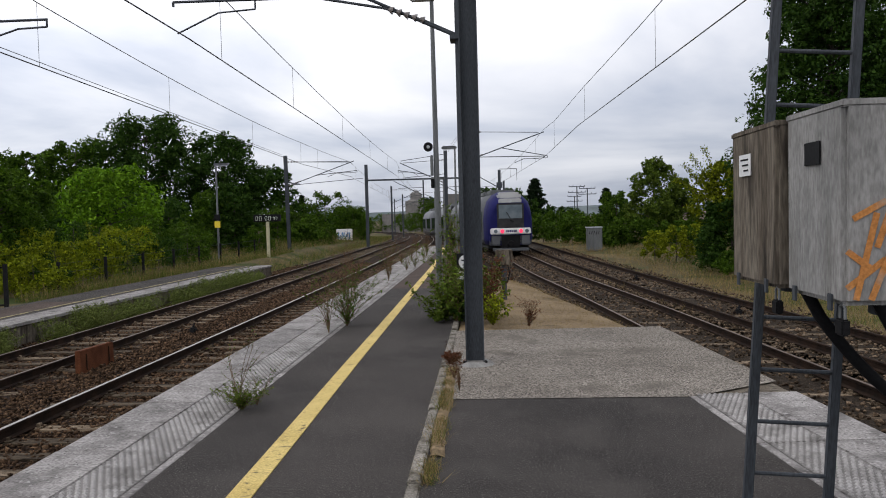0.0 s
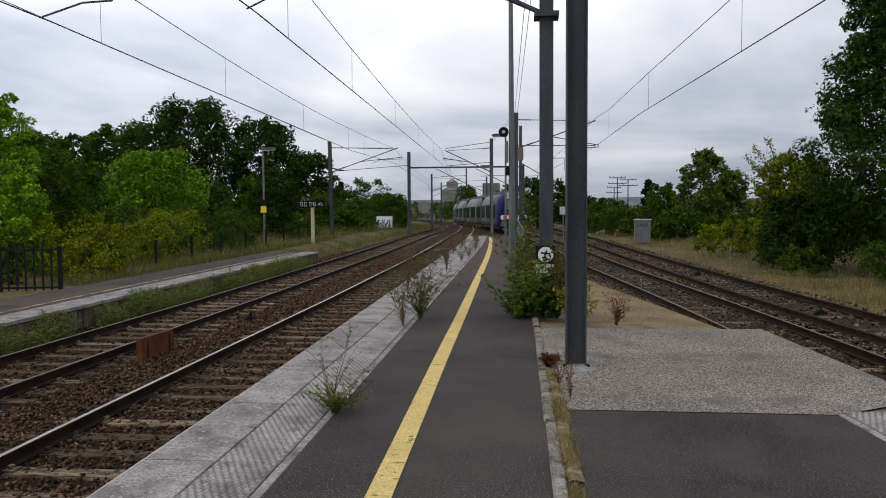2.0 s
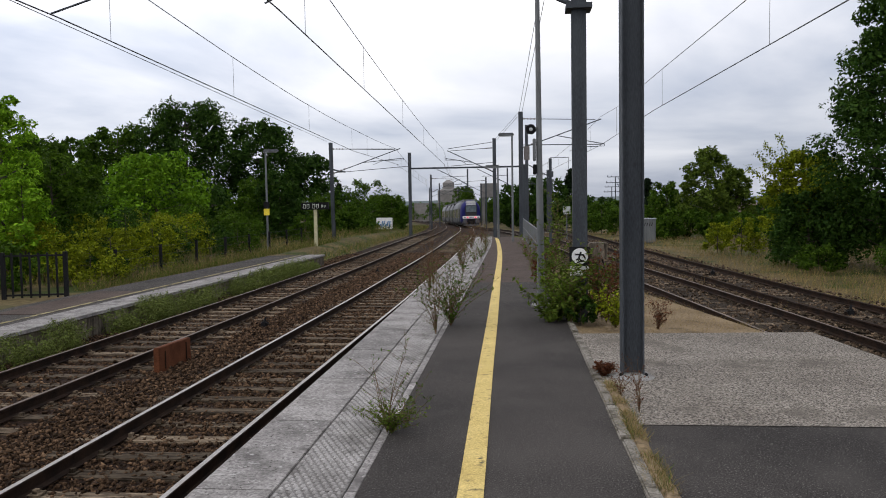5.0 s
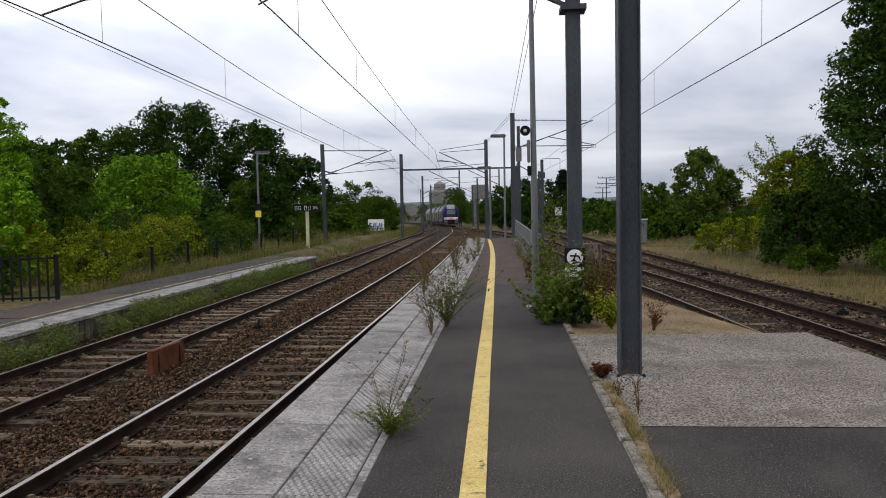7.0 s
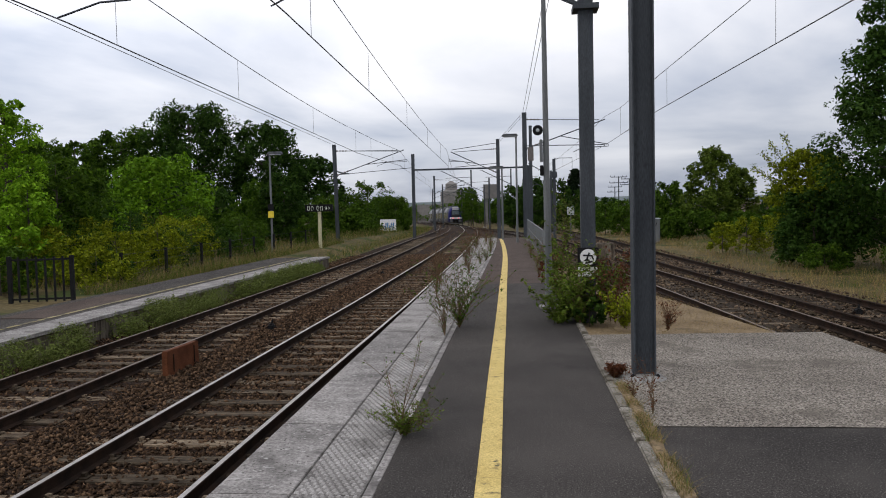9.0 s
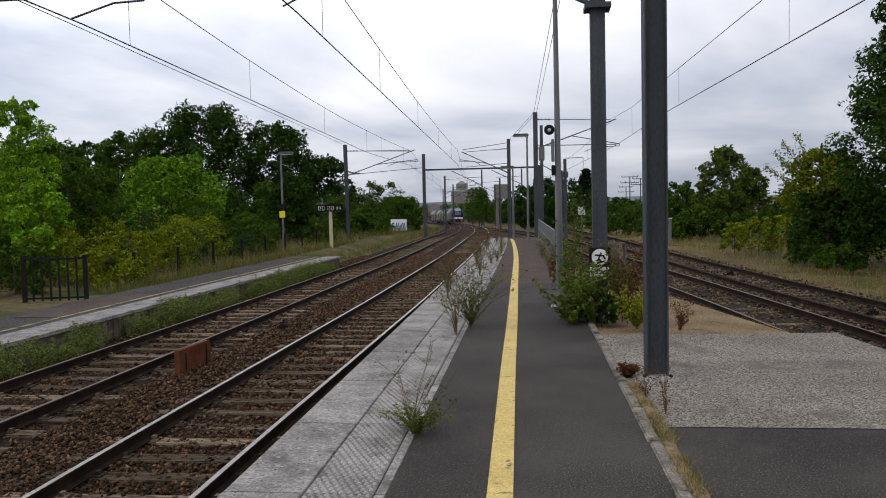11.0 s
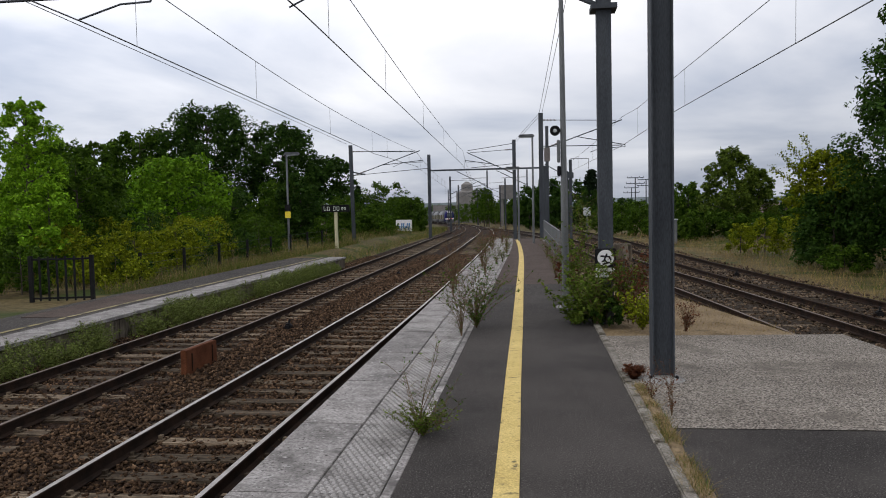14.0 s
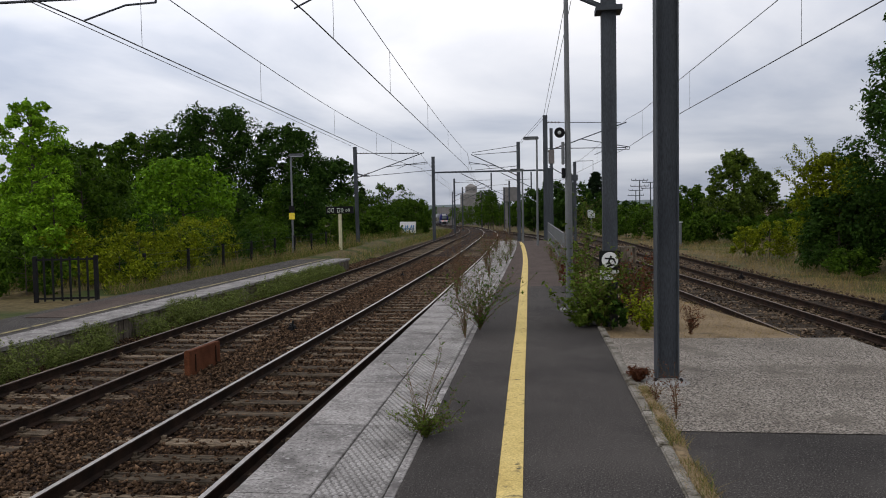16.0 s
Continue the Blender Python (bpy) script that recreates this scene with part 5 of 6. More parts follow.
tree("tree", -13.4, 50, -0.7, 5.2, 3.6, LEAF_D, 7000, 0.12, base=0.2, lumps=26, label="dark-green tree behind a platform clock", seed=14)
tree("tree", -24.0, 52, -0.7, 5.2, 6.0, LEAF_D, 7000, 0.14, base=0.2, lumps=26, label="dark-green broadleaf tree in the woods", seed=15)
bush_row("bush", "dense dark-green bush at the edge of the woods", [(-30, 58, -0.7, 5.2, 7), (-24.5, 60, -0.7, 4.6, 7), (-36, 56, -0.7, 5.0, 7), (-27, 42, -0.7, 3.8, 5.5), (-20.5, 56, -0.7, 4.4, 5), (-17.2, 58, -0.7, 4.0, 5), (-28, 50, -0.7, 4.2, 6), (-23, 34, -0.6, 3.6, 5), (-33, 66, -0.8, 5, 7), (-18.5, 66, -0.8, 4.4, 6), (-42, 68, -0.8, 5.5, 8), (-50, 66, -0.8, 6, 8)], LEAF_D, 5000, 0.15)
bush_row("bush", "yellow-green bush beside the low platform", [(-10.9, 22.5, -0.5, 1.35, 2.2), (-11.6, 25, -0.5, 1.7, 2.6), (-11.8, 28.5, -0.5, 1.9, 2.8), (-13.2, 23.5, -0.5, 2.0, 2.8), (-12.6, 32.5, -0.5, 2.1, 3.0), (-13.8, 27.5, -0.5, 2.2, 3.0), (-14.6, 34, -0.5, 2.3, 3.2)], LEAF_Y, 5000, 0.055)
bush_row("bush", "dark-green bush beside the low platform", [(-12.2, 30.5, -0.5, 1.8, 2.4), (-13.0, 25.6, -0.5, 1.7, 2.2), (-14.2, 31, -0.5, 2.4, 2.8), (-11.9, 34.2, -0.5, 1.6, 2.2), (-16.0, 27.5, -0.5, 2.6, 3.0), (-11.3, 23.8, -0.5, 1.1, 1.6)], LEAF_D, 4000, 0.06)
bush_row("bush", "mid-green bush beside the low platform", [(-11.4, 36.5, -0.5, 2.0, 2.6), (-12.8, 40, -0.5, 2.3, 3.0), (-15.0, 22.5, -0.5, 2.0, 2.6), (-16.5, 30, -0.5, 2.6, 3.2), (-11.0, 47.5, -0.6, 2.0, 2.4), (-12.5, 20.3, -0.5, 1.5, 2.2), (-15.5, 40, -0.5, 2.6, 3.4)], LEAF_M, 4500, 0.065)
bush_row("bush", "green thicket beside the main line", [(-13.8, 70, -0.8, 3.2, 4.5), (-15.6, 90, -0.8, 6.1, 6.5), (-18.8, 92, -0.8, 4.6, 5), (-12.6, 92, -0.8, 4.0, 4), (-12.2, 64, -0.8, 2.2, 3.0), (-16.5, 72, -0.8, 4.0, 5), (-16, 110, -0.8, 4.5, 6), (-19, 130, -0.8, 4.5, 7)], LEAF_M, 5000, 0.14)
tree("conifer_tree", -24.4, 115, -0.9, 6.9, 3.4, LEAF_C, 5000, 0.20, base=0.3, shape="cone", lumps=26, label="small dark pointed conifer", seed=21)

# right side
tree("tree", 17.2, 30, -0.9, 13.4, 7.2, LEAF_D, 52000, 0.09, base=0.1, lumps=110, shape="egg", label="tall dense dark-green maple tree", seed=31)
tree("tree", 23.5, 36, -0.9, 11.5, 7.5, LEAF_D, 12000, 0.14, base=0.1, lumps=46, shape="tall", label="tall dense dark-green tree behind a maple", seed=32)
# one shrub: lit top and shaded foot put into two leaf colours
tree("tree", 14.8, 34.5, -0.9, 4.9, 3.6, LEAF_Y, 11000, 0.075, base=1.6, lumps=34, label="yellow-green shrub tree with arching shoots", seed=33)
tree("tree", 14.4, 33.4, -0.9, 3.2, 3.6, LEAF_D, 11000, 0.075, base=0.0, lumps=30, label="lower part of a shrub in dry grass, shade put into dark-green leaves", seed=34)
for i, (dx, dz) in enumerate(((-1.9, 4.3), (-1.5, 4.7), (-0.9, 5.0), (-2.2, 3.7))):
    sh = thing("tree_shoot", "long thin leafy shoot arching out of a shrub", "shrub", pose(14.4, 34.2, 1.2), group="arching shoots")
    bm = bmesh.new()
    chain(bm, [(dx * u, 0.1 * i * u, (dz - 1.6) * u ** 0.8) for u in (0, 0.3, 0.6, 0.85, 1.0)], 0.012, 4)
    part("stalk", bm, BARK, sh)
    us = RNG.uniform(0.4, 1.0, 220)
    pts = np.stack([dx * us, 0.1 * i * us, (dz - 1.6) * us ** 0.8], 1) + RNG.normal(0, 0.09, (220, 3))
    part("foliage", leaves(pts, 0.05, LEAF_Y, "foliage"), LEAF_Y, sh)
bush_row("bush", "bright green nettle-like bush in grass", [(17.0, 25.5, -0.9, 1.6, 2.4), (15.4, 27.0, -0.9, 1.4, 2.2), (19.0, 25.0, -0.9, 1.8, 2.6), (13.6, 30.2, -0.9, 1.0, 1.8)], LEAF_M, 4500, 0.06)
tree("birch_tree", 17.2, 62, -1.0, 7.3, 4.8, LEAF_O, 11000, 0.11, base=0.8, lumps=30, shape="tall", label="green birch tree with a pointed open crown", seed=35)
tree("birch_tree", 19.7, 63, -1.0, 5.6, 3.0, LEAF_O, 8000, 0.11, base=0.8, lumps=26, shape="tall", label="green birch tree beside tall grass", seed=36)
tree("tree", 14.9, 66, -1.0, 4.6, 3.6, LEAF_M, 7000, 0.12, base=0.4, lumps=24, label="green broadleaf tree in a thicket", seed=37)
bush_row("bush", "bright light-green hedge bush", [(13.7, 40.5, -0.9, 1.9, 2.0), (15.0, 40.0, -0.9, 2.0, 2.1), (12.9, 42, -0.9, 1.6, 1.6)], LEAF_Y, 4000, 0.06)
bush_row("bush", "dark-green bush in tall grass", [(19, 44, -0.9, 2.4, 3.6), (22.5, 46, -0.9, 3, 4), (11.5, 70, -1.0, 2.4, 3.6), (9.6, 80, -1.0, 2.8, 4), (13, 80, -1.0, 3.2, 5), (17.5, 82, -1.0, 3.6, 5), (26.5, 72, -1.0, 3.2, 4), (12.6, 64, -1.0, 2.4, 3.4), (14.8, 61, -1.0, 2.2, 3.4), (16.8, 59, -1.0, 2.0, 3.2), (18.8, 58, -1.0, 2.0, 3.0), (10.6, 76, -1.0, 3.0, 4), (13.4, 58, -0.9, 1.6, 2.6), (24, 60, -1, 3.6, 5)], LEAF_M, 4500, 0.12)
bush_row("bush", "dense dark thicket behind the tracks", [(1.6, 114, -1, 6.0, 6), (4.2, 110, -1, 6.8, 6), (7.4, 108, -1, 6.6, 6), (9.8, 112, -1, 5.4, 5), (5.8, 116, -1, 6.9, 6), (15, 120, -1, 4, 6), (27, 100, -1, 4.5, 8), (31, 85, -1, 4, 8), (38, 90, -1, 5, 9)], LEAF_D, 5000, 0.2)
bush_row("bush", "distant dark-green thicket beside the main line", [(-23, 150, -1, 4.6, 7), (-27, 165, -1, 5.2, 8), (-31, 185, -1, 5.5, 9), (-34, 205, -1, 6, 10), (-22, 140, -1, 4.0, 6), (-40, 230, -1, 6.5, 12), (2, 150, -1, 4.6, 7), (-1, 165, -1, 4.6, 7), (-4, 190, -1, 5, 8), (-8, 205, -1, 4.6, 8), (-14, 235, -1, 4.6, 9), (-20, 262, -1, 4.2, 9), (5, 140, -1, 5, 7), (-27, 285, -1, 4.2, 10), (-37, 300, -1, 4.5, 12)], LEAF_M, 4500, 0.22)
tree("conifer_tree", 14.0, 160, -1.0, 10.8, 9.5, LEAF_C, 9000, 0.26, base=0.3, shape="cone", lumps=34, label="dark conifer with a broad pointed crown", seed=41)
tree("conifer_tree", 22.4, 120, -1.0, 7.0, 5.2, LEAF_C, 6000, 0.22, base=0.3, shape="cone", lumps=28, label="dark pointed conifer in the distance", seed=42)


bush_row("bush", "green thicket between a mast and the main line", [(-15.0, 104, -0.8, 3.6, 5.0), (-15.9, 114, -0.8, 3.4, 5.0), (-17.2, 126, -0.8, 3.6, 5.0), (-12.6, 74, -0.8, 2.2, 3.0), (-13.2, 82, -0.8, 2.0, 2.6), (-11.4, 68, -0.8, 1.6, 2.4)], LEAF_M, 3500, 0.13)
for i, (x, y, h, w) in enumerate(((-8.0, 160, 7.4, 4.2), (-6.6, 152, 6.6, 3.4), (-10.4, 176, 7.6, 4.6), (-7.4, 158, 7.0, 3.4))):
    tree("tree", x, y, -1.0, h, w, LEAF_M, 1500, 0.2, base=1.2, shape="tall", lumps=22, label="thin sparse tree with bare stems beside the line", seed=90 + i, trunk=0.12)
thick = np.random.default_rng(77)
spots = []
for i in range(15):
    y = 98 + 10 * i
    spots.append((line_far(y) - 9.0 - thick.uniform(0, 4.0), y, -0.9, thick.uniform(2.6, 4.4), thick.uniform(4.5, 7)))
    spots.append((bend(y + 20) + 7.0 + thick.uniform(0, 4) + 0.02 * y, y + 20, -1.0, thick.uniform(2.6, 4.6), thick.uniform(5, 7.5)))
bush_row("bush", "dark-green thicket following the curve of the line", spots, LEAF_D, 2600, 0.24)


# grass and weeds
def blades(name, label, centres, h, spread, material, per=1, lean=0.35):
    c = np.repeat(np.asarray(centres, float), per, axis=0)
    n = len(c)
    c[:, :2] += RNG.normal(0, spread, (n, 2))
    hh = h * RNG.uniform(0.5, 1.3, n)
    a = RNG.uniform(0, 6.283, n)
    w = 0.0012 + hh * 0.011
    side = np.stack([np.cos(a), np.sin(a), np.zeros(n)], 1) * w[:, None]
    tip = c + np.stack([RNG.normal(0, lean, n) * hh, RNG.normal(0, lean, n) * hh, hh], 1)
    v = np.stack([c - side, c + side, tip], 1).reshape(-1, 3)
    me = raw_mesh(name, v, np.arange(3 * n).reshape(-1, 3), material)
    return tagged(new(name, me), label, "grass", kind="stuff")


def field(n, x0, x1, y0, y1, z, keep=None, power=1.0):
    y = y0 + (y1 - y0) * RNG.random(n) ** power
    x = RNG.uniform(x0, x1, n)
    if keep is not None:
        m = np.array([keep(a, b) for a, b in zip(x, y)])
        x, y = x[m], y[m]
    return np.stack([x, y, np.full(len(x), z)], 1)


# dry grass strip between platform and side track
bm = bmesh.new()
rows = []
for i in range(24):
    y = 10.9 + i * 0.8
    x1 = line_right(y) - 1.55
    rows.append([bm.verts.new((x, y, z)) for x, z in ((3.06, -0.03 - 0.012 * i), ((3.06 + x1) / 2, -0.06 - 0.022 * i), (x1 - 0.3, -0.12 - 0.03 * i), (x1 + 0.3, -0.85))])
for r0, r1 in zip(rows, rows[1:]):
    for i in range(3):
        bm.faces.new((r0[i], r0[i + 1], r1[i + 1], r1[i]))
tagged(part("verge", bm, SAND), "dry sandy verge beside the side track", "ground", kind="structure")
tri = []
for k in range(5000):
    i = RNG.random() ** 1.3 * 22
    y = 10.95 + i * 0.8
    x1 = line_right(y) - 1.55
    u = RNG.random()
    x = 3.1 + (x1 - 3.3) * u
    z = -0.03 - 0.012 * i - (0.03 + 0.01 * i) * 2 * min(u, 0.5) - (0.06 + 0.008 * i) * 2 * max(u - 0.5, 0)
    tri.append((x, y, z - 0.02))
blades("dry_grass", "tufts of dry straw-coloured grass on the verge", tri[::2], 0.07, 0.04, STRAW, 4, 0.6)
# wide grass beyond the siding
far_r = field(16000, 11.3, 40, 14, 75, -0.93, lambda x, y: x > line_siding(y) + 1.5, 1.5)
blades("dry_grass", "tall dry grass beyond the siding", far_r, 0.30, 0.10, STRAW, 4)
blades("green_grass", "green grass and weeds beyond the siding", field(9000, 11.8, 36, 16, 70, -0.93, lambda x, y: x > line_siding(y) + 2.0, 1.5), 0.32, 0.10, GRASS, 4)
mid_r = field(2500, 4, 12, 18, 70, -0.92, lambda x, y: abs(x - line_right(y)) > 1.3 and abs(x - line_siding(y)) > 0.9 and x > 3.2, 1.2)
blades("dry_grass", "sparse dry weeds among side tracks", mid_r, 0.3, 0.06, STRAW, 4)
clear = lambda x, y: not (x > -12.8 and y < 21.5)
far_l = field(15000, -40, -9.9, 12, 75, -0.5, clear, 1.2)
blades("dry_grass", "tall dry grass behind the low platform", far_l, 0.6, 0.08, STRAW, 2)
blades("green_grass", "green grass and weeds behind the low platform", field(15000, -40, -9.6, 12, 80, -0.5, clear, 1.2), 0.65, 0.08, GRASS, 3)
lin = field(9000, -16, -6.5, 34, 130, -0.85, lambda x, y: x < line_far(y) - 2.2)
lin[:, 2] -= np.array([drop(y) for y in lin[:, 1]])
blades("dry_grass", "dry grass bank beside the main line", lin, 0.42, 0.1, STRAW, 3)
blades("green_grass", "green weeds on the bank beside the main line", lin, 0.50, 0.1, GRASS, 4)
back_l = field(2600, -10.3, -9.35, 20.5, 50, -0.45)
blades("green_grass", "green weeds along the back of the low platform", back_l, 0.28, 0.05, GRASS, 5)
blades("dry_grass", "dry weeds along the back of the low platform", back_l[::2], 0.36, 0.05, STRAW, 3)
# cushions of plants along the low platform edge
for i in range(20):
    y0 = 9.3 + 1.12 * i + 0.20 * math.sin(i * 2.1)
    if i in (5, 11):
        continue
    rng = np.random.default_rng(300 + i)
    r = rng.uniform(0.44, 0.60)
    g = thing("trackside_plant", "low grey-green cushion plant along the track", "plant", pose(far_edge(y0) + 0.34, y0, -0.96))
    got = []
    for k in range(7):
        c = (rng.uniform(-0.14, 0.14), rng.uniform(-0.46, 0.46) * (1.0 if k else 0), rng.uniform(0.12, 0.36) * r / 0.45)
        got.append(clump_points(c, (r * 0.60, r * 0.60, r * 0.72), 900, rng, 12))
    pts, faces = np.concatenate([q[0] for q in got]), np.concatenate([q[1] for q in got])
    ok = pts[:, 2] > 0.0
    part("foliage", leaves(pts[ok], 0.020, SEDUM, "foliage", 0.30, facing=faces[ok]), SEDUM, g)


def weed(x, y, h, w, twigs, leafy, label, leaf=0.022, material=LEAF_M, name="weed_shrub", side=5):
    """A twiggy weed: stems that bend and fork, thinner towards the tips, with leaves along the twigs."""
    top = thing(name, label, "weed", pose(x, y, 0))
    rng = np.random.default_rng(int(x * 100 + y * 10) % 9999)
    bm = bmesh.new()
    pts = []
    for i in range(twigs):
        a, r = rng.uniform(0, 6.283), w * rng.uniform(0.2, 1.0) * 0.5
        hh = h * rng.uniform(0.5, 1.0) * (1.1 - 0.45 * r / w)
        sway = Vector(rng.normal(0, 0.10, 3)) * h * 0.5
        bow = rng.uniform(1.1, 2.3)
        line = []
        for k in range(7):
            u = k / 6
            line.append(Vector((r * math.cos(a) * u ** bow, r * math.sin(a) * u ** bow, hh * u ** 0.92)) + sway * math.sin(u * 3.0) * u + Vector(rng.normal(0, 0.008, 3)) * (k > 0))
        thick = 0.0045 * min(1.2, 0.5 + h * 0.6)
        for k in range(6):
            tube(bm, line[k], line[k + 1], thick * (1 - 0.13 * k), thick * (0.87 - 0.13 * k), 4)
        for k in range(side):
            u = rng.uniform(0.6, 5.9)
            q = line[int(u)].lerp(line[int(u) + 1], u % 1)
            b = a + rng.normal(0, 1.3)
            reach = rng.uniform(0.08, 0.24) * h
            mid = q + Vector((math.cos(b), math.sin(b), 0.75)) * reach * 0.5
            e = mid + Vector((math.cos(b), math.sin(b), 0.55 + rng.normal(0, 0.3))) * reach * 0.5
            tube(bm, q, mid, thick * 0.42, thick * 0.32, 3)
            tube(bm, mid, e, thick * 0.32, thick * 0.16, 3)
            for m in range(leafy):
                v = rng.random()
                pts.append((q.lerp(mid, v) if m % 2 else mid.lerp(e, v)) + Vector(rng.normal(0, leaf * 0.5, 3)))
        for m in range(leafy * 2):
            u = rng.uniform(0.3, 5.9)
            pts.append(line[int(u)].lerp(line[int(u) + 1], u % 1) + Vector(rng.normal(0, leaf * 0.7, 3)))
    part("stalk", bm, STEM, top, "thin brown stems")
    p = np.array([tuple(q) for q in pts])
    p[:, 2] = np.maximum(p[:, 2], leaf * 0.5)
    part("foliage", leaves(p, leaf, material, "leaves", 0.4, facing=np.tile((0.0, -0.15, 0.7), (len(p), 1))), material, top)
    return top


weed(1.08, 6.15, 0.90, 0.75, 6, 2, "twiggy half-dry weed growing in the platform joint", 0.014, LEAF_M)
weed(1.15, 11.7, 1.10, 1.9, 46, 5, "twiggy green weed shrub growing in the platform joint", 0.022, LEAF_M)
weed(1.12, 6.14, 0.28, 0.70, 44, 6, "low leafy weed in the platform joint", 0.012, LEAF_O)
weed(1.22, 6.3, 0.42, 1.25, 7, 3, "thin half-dry side shoots of a weed", 0.013, LEAF_M)
weed(1.0, 10.9, 1.3, 0.9, 14, 2, "tall dry weed stems at the platform edge", 0.018, LEAF_M)
weed(0.75, 20.5, 1.3, 1.0, 22, 2, "tall dry weed stems at the platform edge", 0.02, LEAF_M)
weed(1.0, 26, 0.8, 0.9, 18, 3, "dry weed on the platform", 0.02, LEAF_M)
weed(0.4, 15.5, 1.7, 1.0, 22, 1, "tall rusty dry weed stems at the platform edge", 0.018, LEAF_R)
weed(2.80, 12.15, 0.85, 1.5, 20, 6, "leafy green shoots arching over the platform", 0.044, LEAF_O)
weed(2.66, 12.0, 0.5, 1.5, 10, 6, "leafy green shoots arching over the platform", 0.044, LEAF_O)
weed(3.0, 11.95, 1.0, 0.9, 24, 6, "leafy green shoots round a mast", 0.042, LEAF_O)
weed(2.78, 13.3, 2.0, 0.8, 12, 9, "tall leafy shoots beside a lamp post", 0.034, LEAF_O, side=9)
weed(2.95, 12.6, 1.35, 1.0, 16, 6, "leafy shoots between a lamp post and a mast", 0.034, LEAF_O, side=7)
weed(3.62, 11.5, 0.62, 0.8, 26, 6, "yellowing leafy weed beside a mast", 0.030, LEAF_Y)
weed(3.55, 12.0, 1.15, 0.8, 26, 6, "rusty brown leafy stems beside a mast", 0.028, LEAF_R)
weed(3.5, 12.2, 1.35, 0.7, 12, 7, "tall leafy shoots beside a mast", 0.034, LEAF_O)
weed(3.08, 8.25, 0.17, 0.34, 26, 9, "small reddish weed beside the kerb", 0.016, LEAF_R)
weed(3.14, 7.4, 0.35, 0.35, 8, 2, "sparse dry weed beside the kerb", 0.014, LEAF_R)
weed(3.22, 6.8, 0.55, 0.4, 7, 2, "thin dry weed stem beside the kerb", 0.014, LEAF_R)
weed(4.2, 11.3, 0.5, 0.5, 22, 3, "dry brown weed at the edge of the verge", 0.018, LEAF_R)
for wx, wy, wh, wm in ((0.25, 17.6, 1.2, LEAF_R), (0.5, 23.0, 1.3, LEAF_R), (0.85, 24.5, 0.9, LEAF_O), (0.3, 28.0, 1.3, LEAF_R), (1.0, 30.0, 0.8, LEAF_O), (0.35, 31.5, 1.2, LEAF_R), (0.2, 35.5, 1.3, LEAF_R), (2.6, 20.0, 0.9, LEAF_O), (2.65, 23.0, 1.0, LEAF_R), (2.5, 27.0, 0.9, LEAF_O)):
    weed(wx, wy, wh, 1.0, 16, 2, "rusty half-dry weed at the platform edge" if wm is LEAF_R else "green weed in a joint of the platform", 0.022, wm)
weed(0.9, 33, 1.2, 1.2, 20, 1, "tall rusty dry weed stems on the platform", 0.02, LEAF_R)
weed(0.5, 38, 1.2, 1.2, 20, 1, "tall rusty dry weed stems on the platform", 0.02, LEAF_R)
bm = strip(lambda y: 3.10 + 0.015 * math.sin(y * 3.1), 4.6, 8.0, 0.1, [(-0.06, -0.01), (-0.035, 0.020), (0.01, 0.022), (0.05, 0.010), (0.075, -0.01)])
for v in bm.verts:
    v.co += Vector(noise.noise_vector(v.co * 9)) * 0.014
tagged(part("verge", bm, SAND), "sandy dirt gathered along the kerb", "ground", kind="structure")
clumped = 4.0 + 3.9 * RNG.random(900)
clumped = clumped[np.sin(clumped * 5.1) + np.sin(clumped * 11.7) > -0.5]
joint = np.stack([3.09 + RNG.normal(0, 0.022, len(clumped)), clumped, np.zeros(len(clumped))], 1)
blades("dry_grass", "straw-coloured grass growing along the kerb", joint, 0.075, 0.03, STRAW, 3, 0.7)
blades("green_grass", "green grass growing along the kerb", joint[::2], 0.07, 0.03, GRASS, 3, 0.6)
# leafy clump round the second mast
for i, (x, y, h, w, m, n) in enumerate(((2.95, 12.25, 0.42, 0.7, LEAF_D, 1100), (3.15, 12.0, 0.45, 0.55, LEAF_D, 1000), (3.58, 12.9, 0.9, 0.8, LEAF_O, 1000), (3.2, 13.2, 0.9, 0.9, LEAF_O, 1000), (2.72, 15.0, 1.3, 0.5, LEAF_O, 800), (2.8, 17.5, 0.9, 0.6, LEAF_R, 600))):
    tree("bush", x, y, -0.02, h, w, m, int(n * 0.30), 0.050, base=0.03, lumps=12, label="leafy green bush growing from the platform round a mast", seed=60 + i, trunk=0.012)

# ---- far buildings and horizon ----
silo = thing("grain_silo", "distant grey concrete grain silo with a stepped top", "silo", pose(-22.5, 300, -1))
bm = bmesh.new()
box(bm, -4.6, 3.9, -6, 6, -4.5, 8.4)
bmesh.ops.create_cone(bm, cap_ends=True, segments=4, radius1=5.6, radius2=3.4, depth=1.0, matrix=Matrix.Translation((-0.4, 0, 8.9)) @ Matrix.Rotation(radians(45), 4, "Z"))
part("tower", bm, SILO, silo)
bm = bmesh.new()
box(bm, -2.9, 1.1, -3, 3, 8.4, 11.4)
bmesh.ops.create_cone(bm, cap_ends=True, segments=4, radius1=2.9, radius2=0.7, depth=1.2, matrix=Matrix.Translation((-0.9, 0, 12.0)) @ Matrix.Rotation(radians(45), 4, "Z"))
part("head_house", bm, SILO, silo)
bm = bmesh.new()
vs = [bm.verts.new(q) for q in ((3.9, -3, -4.5), (3.9, 3, -4.5), (9.5, 3, -4.5), (9.5, -3, -4.5), (3.9, -3, 7.0), (3.9, 3, 7.0), (9.5, 3, 3.2), (9.5, -3, 3.2))]
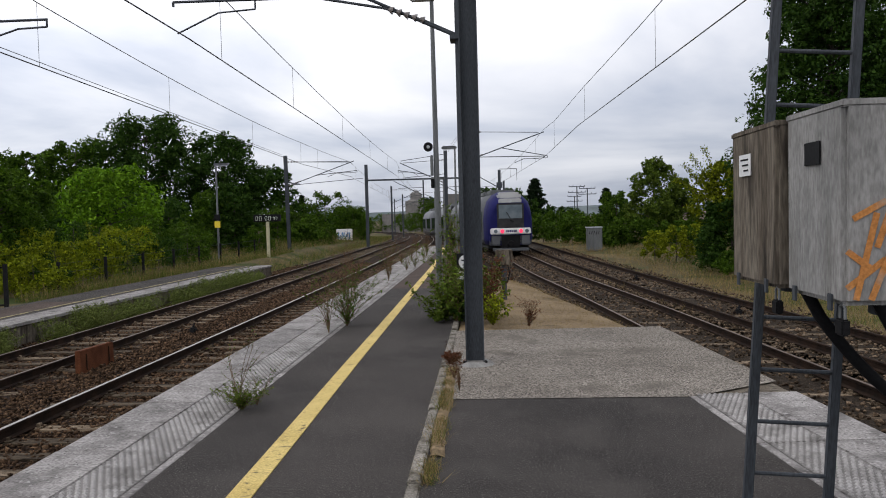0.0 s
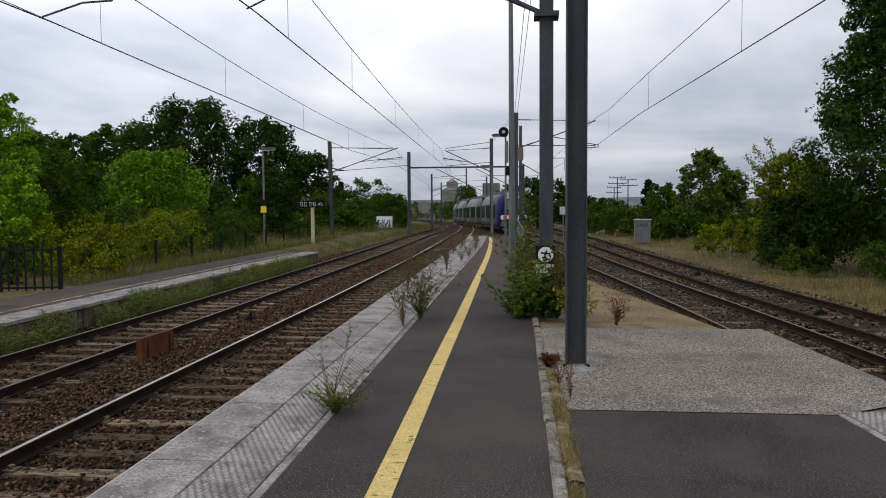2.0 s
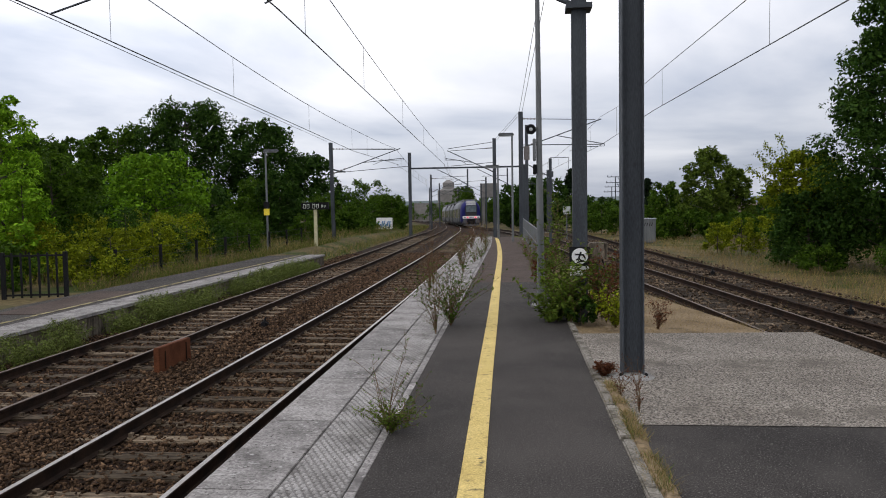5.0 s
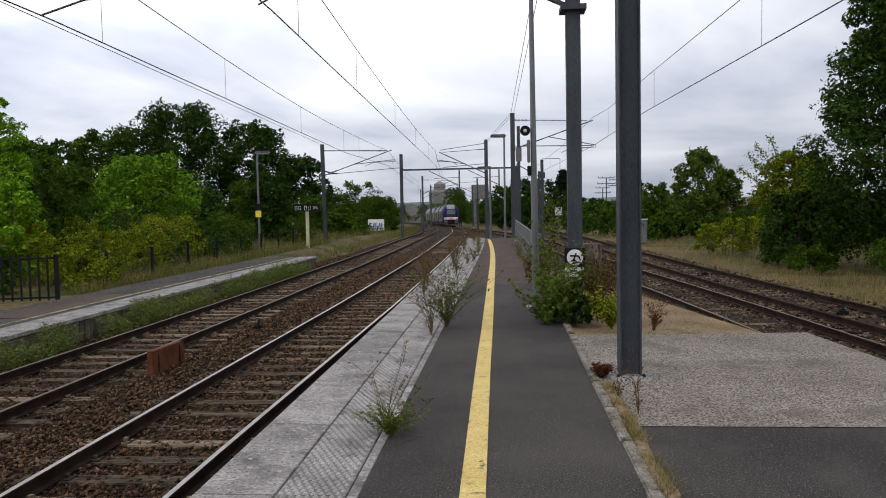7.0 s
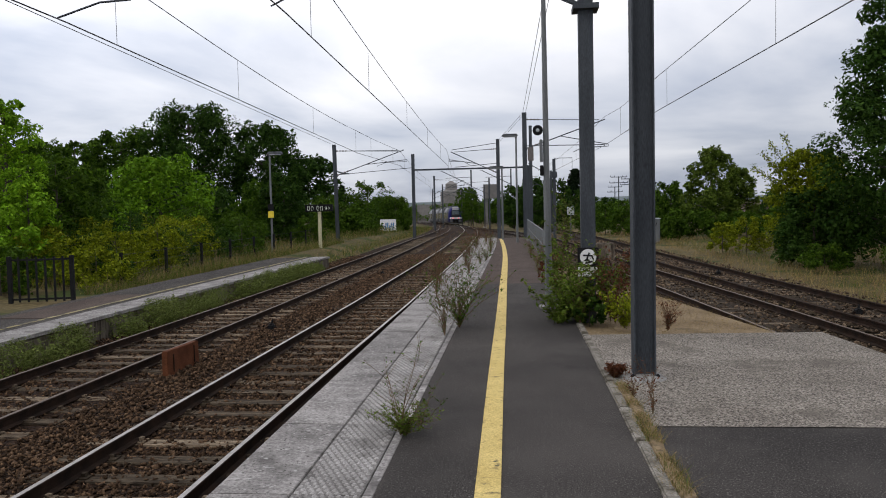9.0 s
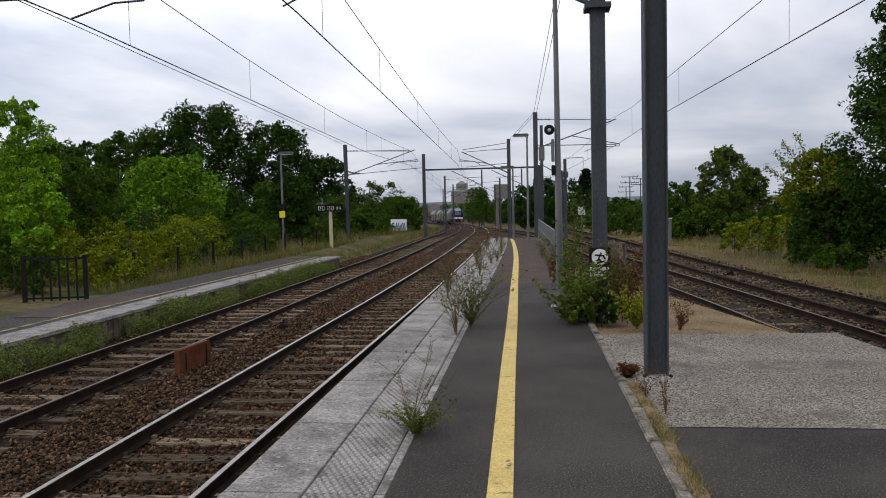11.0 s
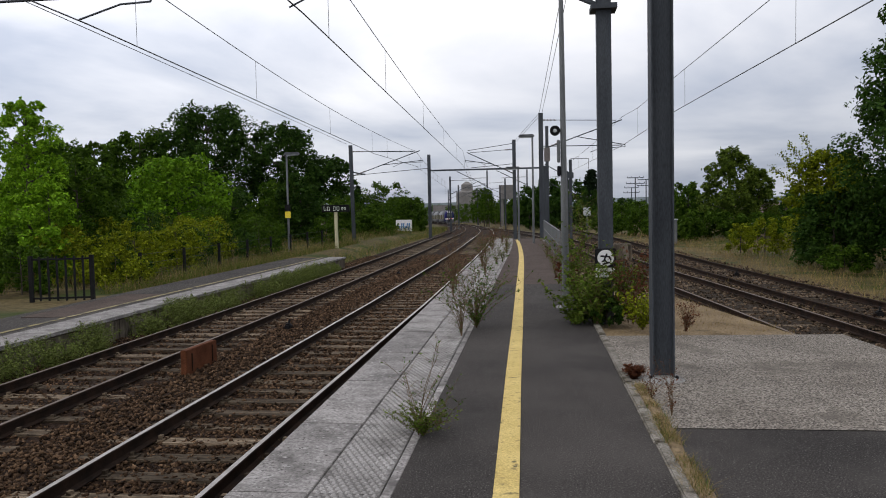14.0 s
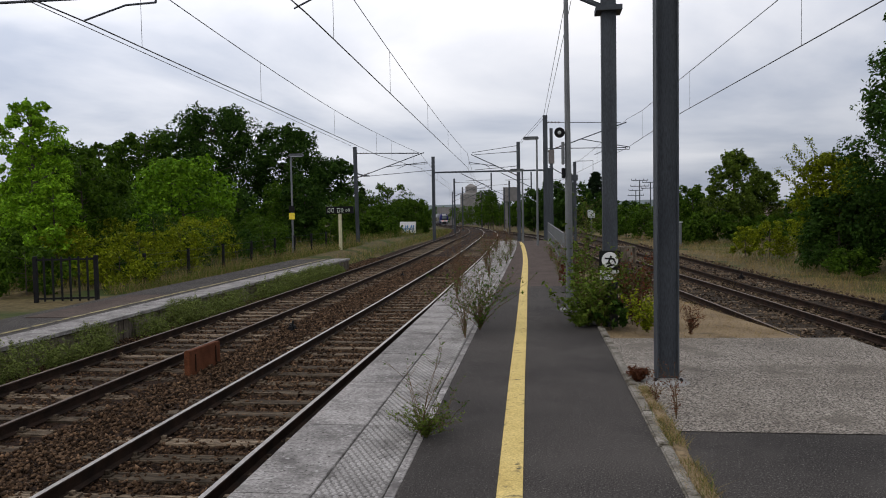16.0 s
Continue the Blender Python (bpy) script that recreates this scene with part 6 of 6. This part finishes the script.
for f in ((0, 3, 7, 4), (1, 5, 6, 2), (4, 7, 6, 5), (3, 2, 6, 7), (0, 4, 5, 1), (0, 1, 2, 3)):
    bm.faces.new([vs[i] for i in f])
part("annex", bm, SILO, silo)
bm = bmesh.new()
box(bm, -14, -4.6, -4, 4, -4.5, 3.6)
part("annex", bm, SILO, silo)
blk = thing("water_tower", "distant grey concrete tank on slender legs", "tower", pose(-3.4, 170, -1))
bm = bmesh.new()
box(bm, -1.85, 1.85, -1.85, 1.85, 4.3, 7.4, 0.05)
part("tank", bm, SILO, blk)
for x in (-1.2, 1.2):
    for y in (-1, 1):
        bm = bmesh.new()
        box(bm, x - 0.25, x + 0.25, y - 0.25, y + 0.25, -2.6, 4.3)
        part("leg", bm, SILO, blk)
hs = thing("house", "pale house with a brown tiled roof behind hedges", "house", pose(29.5, 92, -1.0, 0, 0, 15))
bm = bmesh.new()
box(bm, -2.4, 2.4, -3, 3, -0.6, 1.2)
part("wall", bm, PLASTER, hs)
bm = bmesh.new()
vs = [bm.verts.new(p) for p in ((-2.7, -3.3, 1.15), (2.7, -3.3, 1.15), (2.7, 3.3, 1.15), (-2.7, 3.3, 1.15), (0, -3.3, 2.6), (0, 3.3, 2.6))]
for f in ((0, 1, 4), (2, 3, 5), (1, 2, 5, 4), (3, 0, 4, 5), (3, 2, 1, 0)):
    bm.faces.new([vs[i] for i in f])
part("roof", bm, ROOF, hs)
sp = thing("trackside_sign", "small pale blank sign plate on a thin post", "sign", pose(6.03, 58.0, -1.1))
bm = bmesh.new()
tube(bm, (0, 0, -0.1), (0, 0, 2.7), 0.05, 0.045, 8)
part("post", bm, GALV_L, sp)
bm = bmesh.new()
box(bm, -0.27, 0.27, -0.07, -0.05, 2.12, 2.72, 0.01)
part("plate", bm, LAMPGLASS, sp, "pale grey sign plate")
for x, y, h in ((21.5, 150, 7.8), (23.5, 150, 7.4), (23.9, 175, 6.4)):
    p = thing("power_pole", "distant steel power pole with cross-arms", "power pole", pose(x, y, -1))
    bm = bmesh.new()
    tube(bm, (0, 0, -2.0), (0, 0, h), 0.14, 0.1, 6)
    part("pole", bm, GALV, p)
    for z, w in ((h - 0.1, 1.5), (h - 1.2, 1.7)):
        bm = bmesh.new()
        tube(bm, (-w, 0, z), (w, 0, z), 0.07, 0.07, 6)
        for k in (-1, -0.5, 0.5, 1):
            tube(bm, (k * w, 0, z), (k * w, 0, z + 0.3), 0.05, 0.05, 5)
        part("cross_arm", bm, GALV, p)
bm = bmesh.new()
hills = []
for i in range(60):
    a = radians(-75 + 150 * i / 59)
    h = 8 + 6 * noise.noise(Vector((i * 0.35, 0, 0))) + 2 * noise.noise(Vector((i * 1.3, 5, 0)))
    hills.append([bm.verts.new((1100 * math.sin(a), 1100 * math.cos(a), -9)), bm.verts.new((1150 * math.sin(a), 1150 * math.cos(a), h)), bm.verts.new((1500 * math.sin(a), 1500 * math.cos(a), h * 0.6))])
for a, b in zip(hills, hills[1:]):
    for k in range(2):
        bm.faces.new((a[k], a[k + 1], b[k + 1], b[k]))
# distance haze is painted into the pale blue-grey of the woods
HILL = mat("wooded_hill_painted_haze", (0.10, 0.125, 0.13), (0.14, 0.16, 0.165), 0.004, 0.95, bump=0, fine=0.05)
tagged(part("backdrop", bm, HILL), "low wooded hills on the horizon, haze put into their blue-grey colour", "hills", kind="structure")


# ---- movement ----
def motions():
    for car, ahead, length in CARS:
        rows = []
        for i in range(17):
            s = 25.6 + 12.95 * i + ahead
            a, b = way_at(s + 1.5), way_at(s + length - 1.5)
            d = b - a
            c = way_at(s) .lerp(way_at(s + length), 0.5)
            fall = drop(b.y) - drop(a.y)
            rows.append((float(i), pose(c.x, c.y, RAIL - (drop(a.y) + drop(b.y)) / 2, -math.degrees(math.atan2(fall, d.length)), 0, -math.degrees(math.atan2(d.x, d.y)))))
        walk(car, rows)


motions()
